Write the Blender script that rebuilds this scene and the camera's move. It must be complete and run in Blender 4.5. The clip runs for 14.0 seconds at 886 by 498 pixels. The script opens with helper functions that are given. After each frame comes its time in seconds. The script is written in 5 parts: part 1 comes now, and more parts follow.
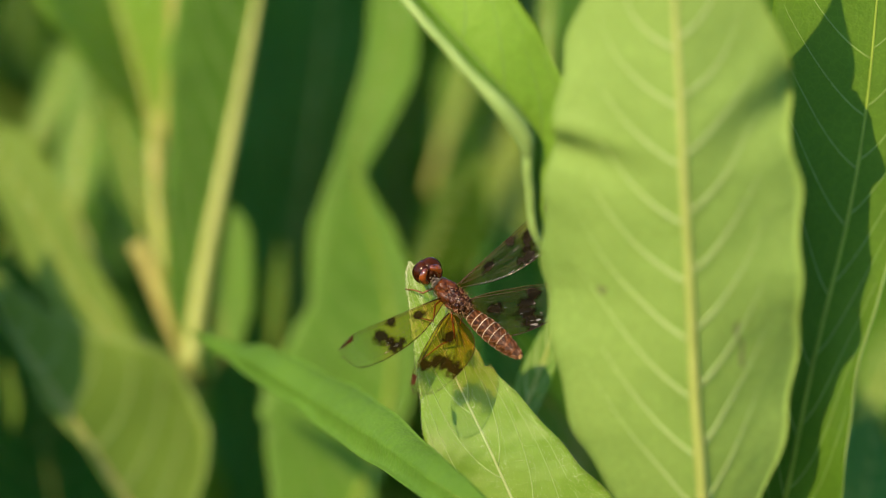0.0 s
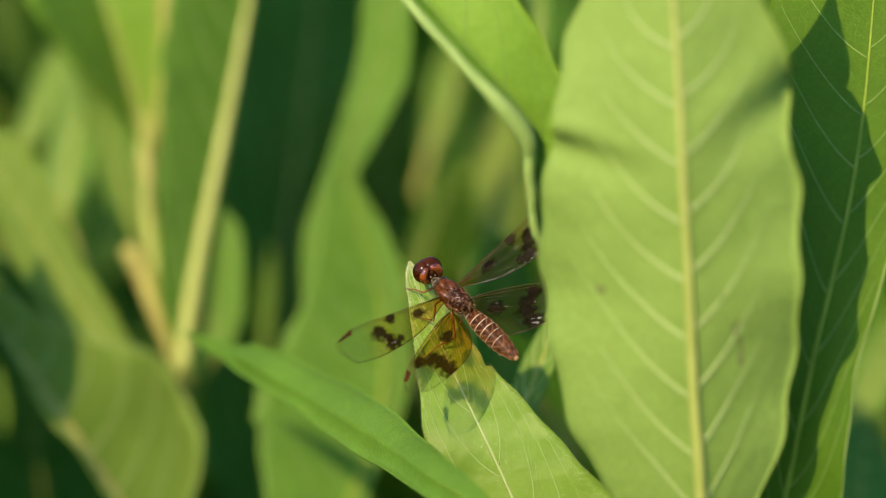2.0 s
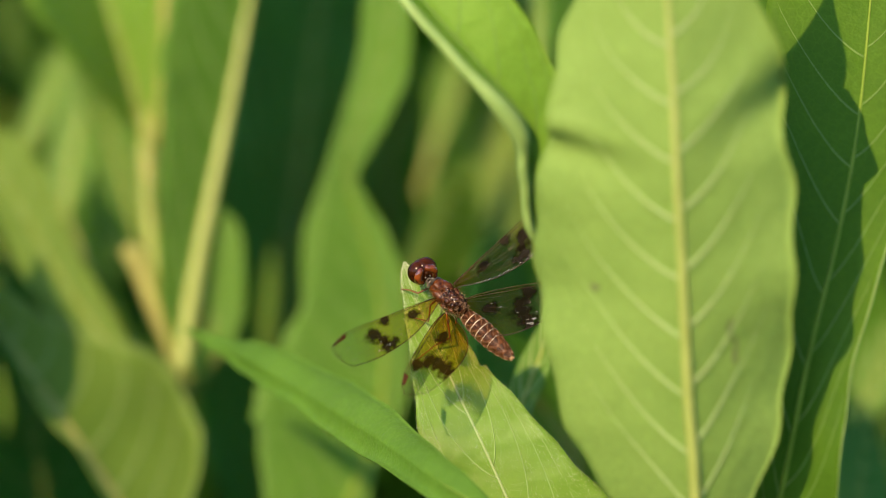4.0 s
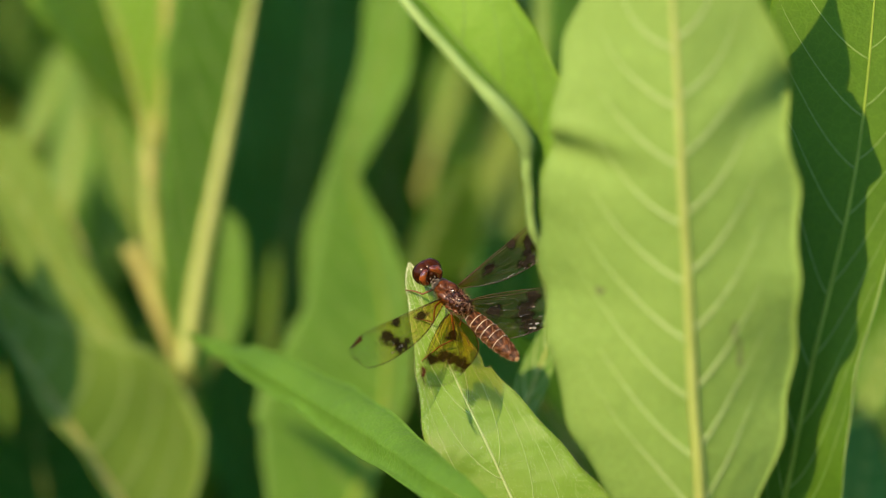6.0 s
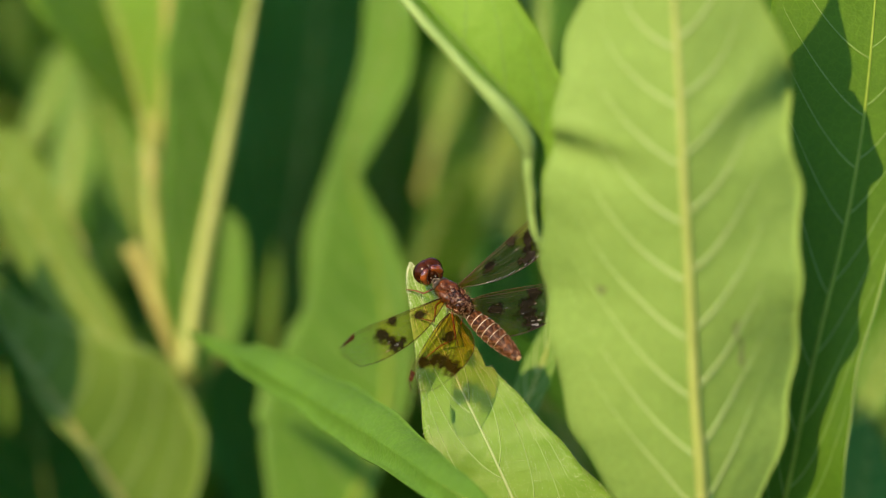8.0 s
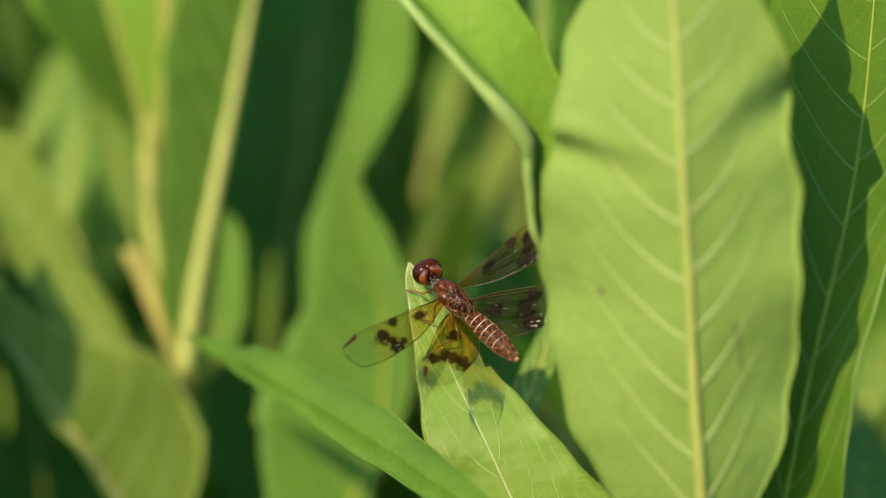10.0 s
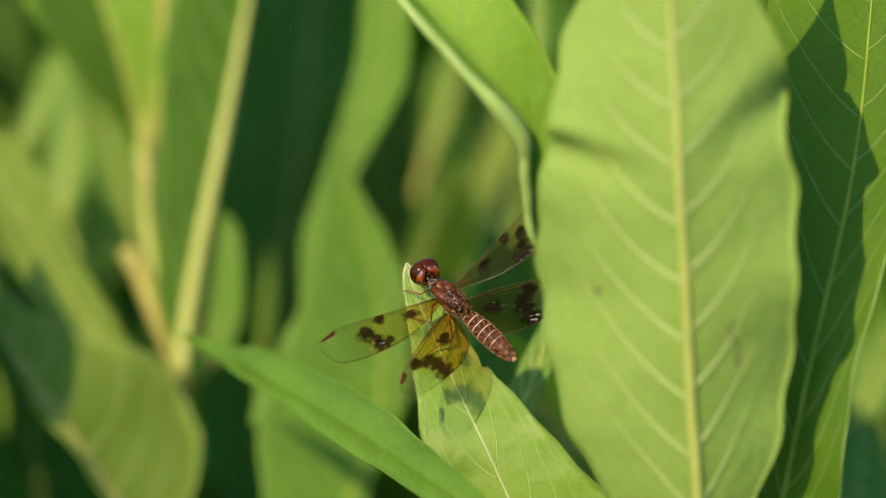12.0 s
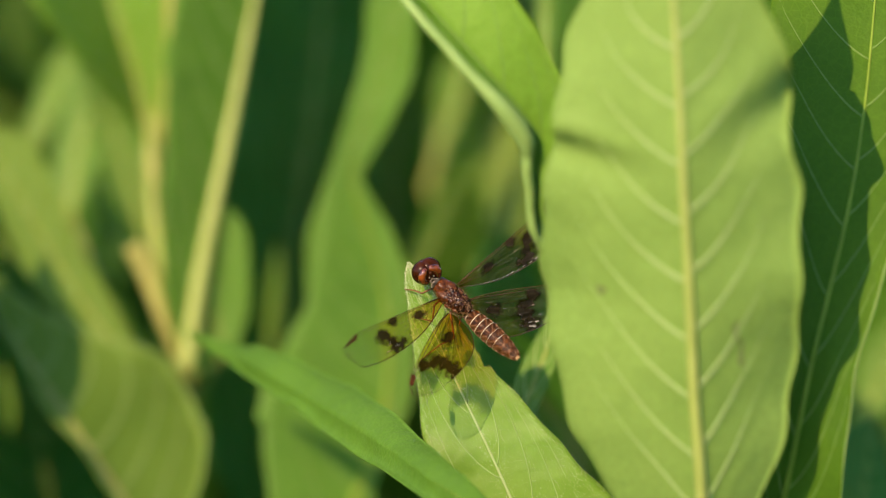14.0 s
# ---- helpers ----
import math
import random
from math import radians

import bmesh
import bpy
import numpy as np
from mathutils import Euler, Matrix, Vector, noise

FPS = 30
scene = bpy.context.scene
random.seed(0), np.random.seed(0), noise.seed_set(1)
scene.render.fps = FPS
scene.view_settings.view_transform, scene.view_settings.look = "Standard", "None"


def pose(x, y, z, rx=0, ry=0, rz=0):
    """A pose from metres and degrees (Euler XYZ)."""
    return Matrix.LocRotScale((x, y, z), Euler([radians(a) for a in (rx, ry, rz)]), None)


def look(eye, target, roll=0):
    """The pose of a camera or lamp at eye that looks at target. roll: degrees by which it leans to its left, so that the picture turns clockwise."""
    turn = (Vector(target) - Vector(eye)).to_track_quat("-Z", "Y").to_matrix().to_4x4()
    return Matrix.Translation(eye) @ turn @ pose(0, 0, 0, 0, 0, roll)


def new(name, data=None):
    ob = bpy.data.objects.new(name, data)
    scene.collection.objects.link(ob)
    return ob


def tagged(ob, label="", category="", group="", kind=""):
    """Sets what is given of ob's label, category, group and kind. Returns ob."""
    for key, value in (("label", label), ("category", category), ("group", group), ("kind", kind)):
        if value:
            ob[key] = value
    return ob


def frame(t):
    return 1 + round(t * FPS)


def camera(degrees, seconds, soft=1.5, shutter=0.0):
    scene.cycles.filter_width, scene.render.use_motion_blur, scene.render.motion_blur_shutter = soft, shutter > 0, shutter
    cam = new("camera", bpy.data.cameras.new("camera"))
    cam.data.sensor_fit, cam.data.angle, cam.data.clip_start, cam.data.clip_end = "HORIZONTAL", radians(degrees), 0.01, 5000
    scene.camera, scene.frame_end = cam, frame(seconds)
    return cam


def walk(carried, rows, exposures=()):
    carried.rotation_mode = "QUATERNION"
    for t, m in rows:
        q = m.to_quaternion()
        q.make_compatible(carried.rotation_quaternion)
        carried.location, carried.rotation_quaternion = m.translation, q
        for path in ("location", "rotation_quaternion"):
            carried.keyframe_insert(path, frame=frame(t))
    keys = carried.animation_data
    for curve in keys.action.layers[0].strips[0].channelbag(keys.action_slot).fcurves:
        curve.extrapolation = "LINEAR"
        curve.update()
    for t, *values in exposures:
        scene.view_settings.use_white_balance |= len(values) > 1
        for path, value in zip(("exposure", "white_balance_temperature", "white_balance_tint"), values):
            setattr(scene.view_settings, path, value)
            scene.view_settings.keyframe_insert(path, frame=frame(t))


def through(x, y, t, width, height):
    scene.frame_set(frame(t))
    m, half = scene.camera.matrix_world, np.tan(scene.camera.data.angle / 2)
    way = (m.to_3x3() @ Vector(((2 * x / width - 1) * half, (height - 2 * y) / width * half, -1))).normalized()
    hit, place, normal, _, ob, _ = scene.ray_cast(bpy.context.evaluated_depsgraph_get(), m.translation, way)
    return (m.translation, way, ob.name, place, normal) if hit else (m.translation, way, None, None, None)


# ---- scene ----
cam = camera(10.0, 14.0, soft=0.6)
# a long lens, opened wide and focused on the insect
cam.data.dof.use_dof = True
cam.data.dof.focus_distance = 0.748
cam.data.dof.aperture_fstop = 7.6
walk(cam, [
    (0, pose(0.00000, -0.73861, 0.73024, 80.0000, 0, 0.0000)),
    (0.5, pose(-0.00022, -0.73867, 0.72987, 80.0188, 0, -0.0361)),
    (1, pose(-0.00056, -0.73903, 0.72783, 80.1863, 0, -0.0558)),
    (1.5, pose(-0.00424, -0.73892, 0.72847, 80.1238, 0, -0.3274)),
    (2, pose(-0.01011, -0.73926, 0.72655, 80.2828, 0, -0.7836)),
    (2.5, pose(-0.03127, -0.74031, 0.72056, 80.7582, 0, -2.3337)),
    (3, pose(-0.00005, -0.73906, 0.72763, 80.1917, 0, -0.1078)),
    (5.5, pose(-0.00986, -0.73953, 0.72502, 80.4282, 0, -0.7342)),
    (6, pose(-0.00660, -0.73903, 0.72784, 80.1984, 0, -0.5147)),
    (6.5, pose(-0.01117, -0.73929, 0.72635, 80.3078, 0, -0.8351)),
    (7, pose(-0.00788, -0.73913, 0.72725, 80.2285, 0, -0.5731)),
    (7.5, pose(-0.00857, -0.73956, 0.72482, 80.4241, 0, -0.6751)),
    (8, pose(-0.00656, -0.73904, 0.72775, 80.1989, 0, -0.5023)),
    (10.5, pose(-0.00830, -0.73953, 0.72502, 80.4179, 0, -0.6546)),
    (11, pose(-0.00998, -0.73911, 0.72737, 80.2164, 0, -0.7244)),
    (11.5, pose(-0.00865, -0.73938, 0.72585, 80.3340, 0, -0.6618)),
    (12, pose(-0.00819, -0.73940, 0.72573, 80.3632, 0, -0.6683)),
    (12.5, pose(-0.00930, -0.73942, 0.72560, 80.3629, 0, -0.7312)),
    (13, pose(-0.00402, -0.73936, 0.72598, 80.3232, 0, -0.3265)),
    (13.5, pose(-0.00198, -0.73940, 0.72572, 80.3608, 0, -0.1708)),
    (14, pose(-0.00242, -0.73906, 0.72767, 80.2021, 0, -0.1981)),
], exposures=[(0.0, 0.78, 6500, 10), (14.0, 0.78, 6500, 10)])

# ---- light ----
SUN = Vector((-0.42, -0.715, 0.553)).normalized()
world = bpy.data.worlds.new("sky")
scene.world = world
world.use_nodes = True
wn = world.node_tree
sky = wn.nodes.new("ShaderNodeTexSky")
sky.sky_type, sky.sun_disc = "NISHITA", False
sky.ozone_density = 5.0
sky.sun_elevation, sky.sun_rotation = math.asin(SUN.z), math.atan2(SUN.x, SUN.y)
wn.links.new(sky.outputs[0], wn.nodes["Background"].inputs[0])
wn.nodes["Background"].inputs[1].default_value = 0.17
sun = new("sun", bpy.data.lights.new("sun", "SUN"))
sun.data.energy, sun.data.angle, sun.data.color = 4.0, radians(0.5), (1.0, 0.665, 0.39)
sun.matrix_world = look(SUN * 5, (0, 0, 0))


# ---- materials ----
def nodes_of(name):
    m = bpy.data.materials.new(name)
    m.use_nodes = True
    nt = m.node_tree
    nt.nodes.remove(nt.nodes["Principled BSDF"])
    return m, nt, nt.nodes["Material Output"]


def add(nt, kind, **values):
    n = nt.nodes.new(kind)
    for key, v in values.items():
        if key == "op":
            n.operation = v
        elif key == "blend":
            n.data_type, n.blend_type = "RGBA", v
        else:
            n.inputs[key.replace("_", " ")].default_value = v
    return n


def ramp(nt, source, stops):
    r = nt.nodes.new("ShaderNodeValToRGB")
    while len(r.color_ramp.elements) < len(stops):
        r.color_ramp.elements.new(0.5)
    for e, (p, c) in zip(r.color_ramp.elements, stops):
        e.position, e.color = p, (*c, 1)
    nt.links.new(source, r.inputs[0])
    return r.outputs[0]


def leaf_material(name, dark, light, through_colour, through_share=0.35, rough=0.5, cell=2200, relief=0.25, island=False, spec=0.13):
    """Leaf skin: blotches, fine net of veins, soft relief, light coming through."""
    m, nt, out = nodes_of(name)
    co = add(nt, "ShaderNodeTexCoord").outputs["Object"]
    big = add(nt, "ShaderNodeTexNoise", Scale=55.0, Detail=4.0)
    fine = add(nt, "ShaderNodeTexNoise", Scale=900.0, Detail=3.0)
    net = nt.nodes.new("ShaderNodeTexVoronoi")
    net.feature = "DISTANCE_TO_EDGE"
    net.inputs["Scale"].default_value = cell * 0.35
    dots = nt.nodes.new("ShaderNodeTexVoronoi")
    dots.inputs["Scale"].default_value = cell
    for n in (big, fine, net, dots):
        nt.links.new(co, n.inputs["Vector"])
    blend = add(nt, "ShaderNodeMath", op="MULTIPLY_ADD")
    nt.links.new(fine.outputs[0], blend.inputs[0])
    blend.inputs[1].default_value = 0.35
    nt.links.new(big.outputs[0], blend.inputs[2])
    colour = ramp(nt, blend.outputs[0], [(0.45, dark), (0.85, light)])
    cells = add(nt, "ShaderNodeMapRange")
    nt.links.new(net.outputs[0], cells.inputs[0])
    cells.inputs["From Max"].default_value = 0.10
    cells.inputs["To Min"].default_value = 1.14
    cells.inputs["To Max"].default_value = 0.97
    shade = nt.nodes.new("ShaderNodeVectorMath")
    shade.operation = "SCALE"
    nt.links.new(colour, shade.inputs[0])
    nt.links.new(cells.outputs[0], shade.inputs["Scale"])
    colour = shade.outputs[0]
    if island:
        geo = add(nt, "ShaderNodeNewGeometry")
        hsv = add(nt, "ShaderNodeHueSaturation")
        vary = add(nt, "ShaderNodeMapRange")
        nt.links.new(geo.outputs["Random Per Island"], vary.inputs[0])
        vary.inputs["To Min"].default_value = 0.65
        vary.inputs["To Max"].default_value = 1.35
        nt.links.new(vary.outputs[0], hsv.inputs["Value"])
        nt.links.new(colour, hsv.inputs["Color"])
        colour = hsv.outputs[0]
    skin = add(nt, "ShaderNodeBsdfPrincipled", Roughness=rough)
    skin.inputs["Specular IOR Level"].default_value = spec
    nt.links.new(colour, skin.inputs["Base Color"])
    bump = add(nt, "ShaderNodeBump", Strength=relief, Distance=0.0003)
    nt.links.new(dots.outputs[0], bump.inputs["Height"])
    swell = add(nt, "ShaderNodeTexNoise", Scale=190.0, Detail=2.0)
    nt.links.new(co, swell.inputs["Vector"])
    uneven = add(nt, "ShaderNodeBump", Strength=0.5, Distance=0.0012)
    nt.links.new(swell.outputs[0], uneven.inputs["Height"])
    nt.links.new(bump.outputs[0], uneven.inputs["Normal"])
    nt.links.new(uneven.outputs[0], skin.inputs["Normal"])
    back = add(nt, "ShaderNodeBsdfTranslucent", Color=(*through_colour, 1))
    mix = add(nt, "ShaderNodeMixShader", Fac=through_share)
    nt.links.new(skin.outputs[0], mix.inputs[1])
    nt.links.new(back.outputs[0], mix.inputs[2])
    nt.links.new(mix.outputs[0], out.inputs[0])
    return m


def plain(name, dark, light, scale=300.0, rough=0.5, metallic=0.0, relief=0.2, spec=0.5, coat=0.0, through=0.0):
    m, nt, out = nodes_of(name)
    co = add(nt, "ShaderNodeTexCoord").outputs["Object"]
    big = add(nt, "ShaderNodeTexNoise", Scale=scale, Detail=5.0, Roughness=0.6)
    nt.links.new(co, big.inputs["Vector"])
    skin = add(nt, "ShaderNodeBsdfPrincipled", Roughness=rough, Metallic=metallic)
    skin.inputs["Specular IOR Level"].default_value = spec
    skin.inputs["Coat Weight"].default_value = coat
    skin.inputs["Coat Roughness"].default_value = 0.08
    nt.links.new(ramp(nt, big.outputs[0], [(0.35, dark), (0.65, light)]), skin.inputs["Base Color"])
    bump = add(nt, "ShaderNodeBump", Strength=relief, Distance=0.0002)
    nt.links.new(big.outputs[0], bump.inputs["Height"])
    nt.links.new(bump.outputs[0], skin.inputs["Normal"])
    end = skin.outputs[0]
    if through:
        back = add(nt, "ShaderNodeBsdfTranslucent", Color=(*light, 1))
        mix = add(nt, "ShaderNodeMixShader", Fac=through)
        nt.links.new(end, mix.inputs[1])
        nt.links.new(back.outputs[0], mix.inputs[2])
        end = mix.outputs[0]
    nt.links.new(end, out.inputs[0])
    return m


def wing_material(name, spots, amber_end, amber_tint):
    """Clear wing skin, amber towards the root and front, with brown blotches at (x, y, rx, ry) in metres."""
    m, nt, out = nodes_of(name)
    co = add(nt, "ShaderNodeTexCoord").outputs["Object"]
    ragged = add(nt, "ShaderNodeTexNoise", Scale=950.0, Detail=2.0)
    nt.links.new(co, ragged.inputs["Vector"])
    total = None
    for x, y, rx, ry in spots:
        place = add(nt, "ShaderNodeMapping")
        place.vector_type = "TEXTURE"
        place.inputs["Location"].default_value = (x, y, 0)
        place.inputs["Scale"].default_value = (rx, ry, 1)
        nt.links.new(co, place.inputs["Vector"])
        ball = nt.nodes.new("ShaderNodeVectorMath")
        ball.operation = "LENGTH"
        nt.links.new(place.outputs[0], ball.inputs[0])
        wob = add(nt, "ShaderNodeMath", op="MULTIPLY_ADD")
        nt.links.new(ragged.outputs[0], wob.inputs[0])
        wob.inputs[1].default_value = 1.9
        nt.links.new(ball.outputs["Value"], wob.inputs[2])
        lim = add(nt, "ShaderNodeMapRange")
        nt.links.new(wob.outputs[0], lim.inputs[0])
        lim.inputs["From Min"].default_value = 1.68
        lim.inputs["From Max"].default_value = 2.38
        lim.inputs["To Min"].default_value = 1.0
        lim.inputs["To Max"].default_value = 0.0
        if total is None:
            total = lim.outputs[0]
        else:
            mx = add(nt, "ShaderNodeMath", op="MAXIMUM")
            nt.links.new(total, mx.inputs[0])
            nt.links.new(lim.outputs[0], mx.inputs[1])
            total = mx.outputs[0]
    sep = add(nt, "ShaderNodeSeparateXYZ")
    nt.links.new(co, sep.inputs[0])
    amber = add(nt, "ShaderNodeMapRange")
    nt.links.new(sep.outputs["X"], amber.inputs[0])
    amber.inputs["From Min"].default_value = amber_end * 0.72
    amber.inputs["From Max"].default_value = amber_end
    amber.inputs["To Min"].default_value = 1.0
    amber.inputs["To Max"].default_value = 0.0
    tint = add(nt, "ShaderNodeMix", blend="MIX")
    nt.links.new(amber.outputs[0], tint.inputs["Factor"])
    tint.inputs[6].default_value = (0.97, 0.98, 0.96, 1)
    tint.inputs[7].default_value = (*amber_tint, 1)
    near = add(nt, "ShaderNodeMapRange")  # deeper orange at the very root
    nt.links.new(sep.outputs["X"], near.inputs[0])
    near.inputs["From Min"].default_value = 0.0012
    near.inputs["From Max"].default_value = 0.0062
    near.inputs["To Min"].default_value = 0.85
    near.inputs["To Max"].default_value = 0.0
    rooted = add(nt, "ShaderNodeMix", blend="MIX")
    nt.links.new(near.outputs[0], rooted.inputs["Factor"])
    nt.links.new(tint.outputs[2], rooted.inputs[6])
    rooted.inputs[7].default_value = (0.86, 0.44, 0.08, 1)
    dark = add(nt, "ShaderNodeMix", blend="MIX")
    nt.links.new(total, dark.inputs["Factor"])
    nt.links.new(rooted.outputs[2], dark.inputs[6])
    dark.inputs[7].default_value = (0.11, 0.048, 0.009, 1)
    clear = add(nt, "ShaderNodeBsdfTransparent")
    nt.links.new(dark.outputs[2], clear.inputs[0])
    gloss = add(nt, "ShaderNodeBsdfGlossy", Roughness=0.28)
    gloss.inputs["Color"].default_value = (0.9, 0.95, 1, 1)
    wave = add(nt, "ShaderNodeTexNoise", Scale=1700.0, Detail=2.0)
    nt.links.new(co, wave.inputs["Vector"])
    bump = add(nt, "ShaderNodeBump", Strength=0.3, Distance=0.0004)
    nt.links.new(wave.outputs[0], bump.inputs["Height"])
    nt.links.new(bump.outputs[0], gloss.inputs["Normal"])
    mix = add(nt, "ShaderNodeMixShader", Fac=0.0)
    along = add(nt, "ShaderNodeMapping")
    along.inputs["Scale"].default_value = (380, 2600, 1)
    nt.links.new(co, along.inputs["Vector"])
    folds = add(nt, "ShaderNodeTexNoise", Scale=1.0, Detail=2.0)
    nt.links.new(along.outputs[0], folds.inputs["Vector"])
    streak = add(nt, "ShaderNodeMapRange")  # only the sharpest folds of the skin shine
    nt.links.new(folds.outputs[0], streak.inputs[0])
    streak.inputs["From Min"].default_value = 0.64
    streak.inputs["From Max"].default_value = 0.72
    streak.inputs["To Min"].default_value = 0.0008
    streak.inputs["To Max"].default_value = 0.008
    nt.links.new(streak.outputs[0], mix.inputs[0])
    pigment = add(nt, "ShaderNodeBsdfDiffuse", Color=(0.024, 0.012, 0.003, 1))
    share = add(nt, "ShaderNodeMath", op="MULTIPLY")
    nt.links.new(total, share.inputs[0])
    share.inputs[1].default_value = 0.14
    body = add(nt, "ShaderNodeMixShader", Fac=0.0)
    nt.links.new(share.outputs[0], body.inputs[0])
    nt.links.new(clear.outputs[0], body.inputs[1])
    nt.links.new(pigment.outputs[0], body.inputs[2])
    film = add(nt, "ShaderNodeBsdfTranslucent", Color=(0.70, 0.72, 0.62, 1))
    hazed = add(nt, "ShaderNodeMixShader", Fac=0.034)
    nt.links.new(body.outputs[0], hazed.inputs[1])
    nt.links.new(film.outputs[0], hazed.inputs[2])
    nt.links.new(hazed.outputs[0], mix.inputs[1])
    nt.links.new(gloss.outputs[0], mix.inputs[2])
    nt.links.new(mix.outputs[0], out.inputs[0])
    return m


LEAF = leaf_material("leaf_green", (0.071, 0.172, 0.016), (0.109, 0.243, 0.024), (0.11, 0.34, 0.016), 0.30, spec=0.17)
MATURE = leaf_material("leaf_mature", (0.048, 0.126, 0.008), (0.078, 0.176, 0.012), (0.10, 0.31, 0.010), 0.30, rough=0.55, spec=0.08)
# for leaves in shade: glossy, with sky fill put into a lifted green base
LEAF_SHADED = leaf_material("leaf_shaded_glossy", (0.040, 0.185, 0.028), (0.066, 0.25, 0.040), (0.10, 0.32, 0.015), 0.28, rough=0.42, spec=0.42)
PALE = leaf_material("leaf_pale_underside", (0.172, 0.298, 0.056), (0.218, 0.356, 0.073), (0.19, 0.41, 0.034), 0.25, rough=0.6)
PERCH = leaf_material("leaf_downy", (0.108, 0.232, 0.018), (0.158, 0.302, 0.032), (0.19, 0.43, 0.016), 0.24, rough=0.42, cell=5200, relief=0.12, spec=0.22)
FAR = leaf_material("leaf_thicket", (0.048, 0.13, 0.014), (0.082, 0.20, 0.022), (0.105, 0.31, 0.015), 0.30, island=True)
YOUNG = leaf_material("leaf_young_yellow", (0.134, 0.29, 0.024), (0.178, 0.35, 0.034), (0.25, 0.46, 0.024), 0.35)
RIB = plain("midrib_yellow", (0.265, 0.35, 0.055), (0.335, 0.42, 0.08), 200, 0.5, through=0.15)
RIB_GREEN = plain("midrib_green", (0.155, 0.27, 0.022), (0.215, 0.335, 0.034), 200, 0.55, spec=0.2, through=0.2)
RIB_TAN = plain("midrib_tan", (0.31, 0.39, 0.08), (0.38, 0.46, 0.11), 200, 0.5, through=0.15)
VEIN = plain("vein_pale", (0.22, 0.37, 0.085), (0.27, 0.43, 0.11), 200, 0.55, through=0.2)
VEIN_CREAM = plain("vein_cream", (0.30, 0.43, 0.15), (0.37, 0.50, 0.20), 200, 0.5, through=0.2)
VEIN_PALE = plain("vein_whitish", (0.29, 0.43, 0.13), (0.36, 0.50, 0.17), 200, 0.55, through=0.2)
VEIN_DULL = plain("vein_dull", (0.17, 0.285, 0.05), (0.215, 0.33, 0.065), 200, 0.55, through=0.2)
VEIN_GREEN = plain("vein_green", (0.12, 0.26, 0.03), (0.16, 0.30, 0.04), 200, 0.55, through=0.2)
DULL = leaf_material("leaf_dull", (0.108, 0.197, 0.022), (0.152, 0.254, 0.034), (0.17, 0.36, 0.025), 0.30, rough=0.6)
STEM = plain("stem_green", (0.20, 0.26, 0.05), (0.30, 0.34, 0.08), 80, 0.5, through=0.1)
SHEATH = plain("stem_sheath_pinkish", (0.31, 0.30, 0.075), (0.42, 0.46, 0.11), 160, 0.6, through=0.1)
SOIL = plain("soil_litter", (0.032, 0.036, 0.013), (0.058, 0.082, 0.022), 6, 0.9)
DRY = plain("leaf_dry_fleck", (0.085, 0.135, 0.027), (0.13, 0.18, 0.04), 900, 0.7)
# pale base colour carries the glitter of the perch leaf
SPARKLE = plain("leaf_sparkle", (0.42, 0.56, 0.24), (0.74, 0.82, 0.56), 900, 0.22, coat=1.0)
DOWN = plain("leaf_down", (0.46, 0.58, 0.26), (0.62, 0.72, 0.40), 300, 0.3, coat=0.6, through=0.3)


# ---- building helpers ----
def part(name, bm, material, parent, label="", smooth=True):
    me = bpy.data.meshes.new(name)
    for f in bm.faces:
        f.smooth = smooth
    bm.normal_update()
    bm.to_mesh(me)
    bm.free()
    me.materials.append(material)
    ob = new(name, me)
    ob.parent = parent
    return tagged(ob, label)


def thing(name, place, label, category, group="", kind=""):
    ob = new(name)
    ob.empty_display_size = 0.01
    ob.location = place
    return tagged(ob, label, category, group, kind)


def spline(points, n):
    """n + 1 points and shares along a smooth curve through the given ones."""
    p = [Vector(q) for q in points]
    p = [p[0] * 2 - p[1]] + p + [p[-1] * 2 - p[-2]]
    out = []
    m = len(p) - 3
    for i in range(n + 1):
        u = i / n * m
        k = min(int(u), m - 1)
        f = u - k
        a, b, c, d = p[k:k + 4]
        out.append(0.5 * (2 * b + (c - a) * f + (2 * a - 5 * b + 4 * c - d) * f * f + (3 * b - 3 * c + d - a) * f ** 3))
    return out


def reading(v, u):
    """Smooth reading of evenly spaced values at u in 0..1."""
    m = len(v) - 1
    k = min(int(u * m), m - 1)
    f = u * m - k
    a, b, c, d = v[max(k - 1, 0)], v[k], v[k + 1], v[min(k + 2, m)]
    return max(0.0, 0.5 * (2 * b + (c - a) * f + (2 * a - 5 * b + 4 * c - d) * f * f + (3 * b - 3 * c + d - a) * f ** 3))


def tube(bm, points, radii, sides=6):
    """A tapered tube along points, closed at both ends."""
    rings = []
    for i, p in enumerate(points):
        t = (points[min(i + 1, len(points) - 1)] - points[max(i - 1, 0)]).normalized()
        a = t.orthogonal().normalized() if i == 0 else (rings[-1][1] - t * rings[-1][1].dot(t)).normalized()
        b = t.cross(a)
        r = radii[i]
        rings.append(([bm.verts.new(p + (a * math.cos(2 * math.pi * k / sides) + b * math.sin(2 * math.pi * k / sides)) * r) for k in range(sides)], a))
    for (u, _), (v, _) in zip(rings, rings[1:]):
        for k in range(sides):
            bm.faces.new((u[k], u[(k + 1) % sides], v[(k + 1) % sides], v[k]))
    bm.faces.new(rings[0][0][::-1])
    bm.faces.new(rings[-1][0])


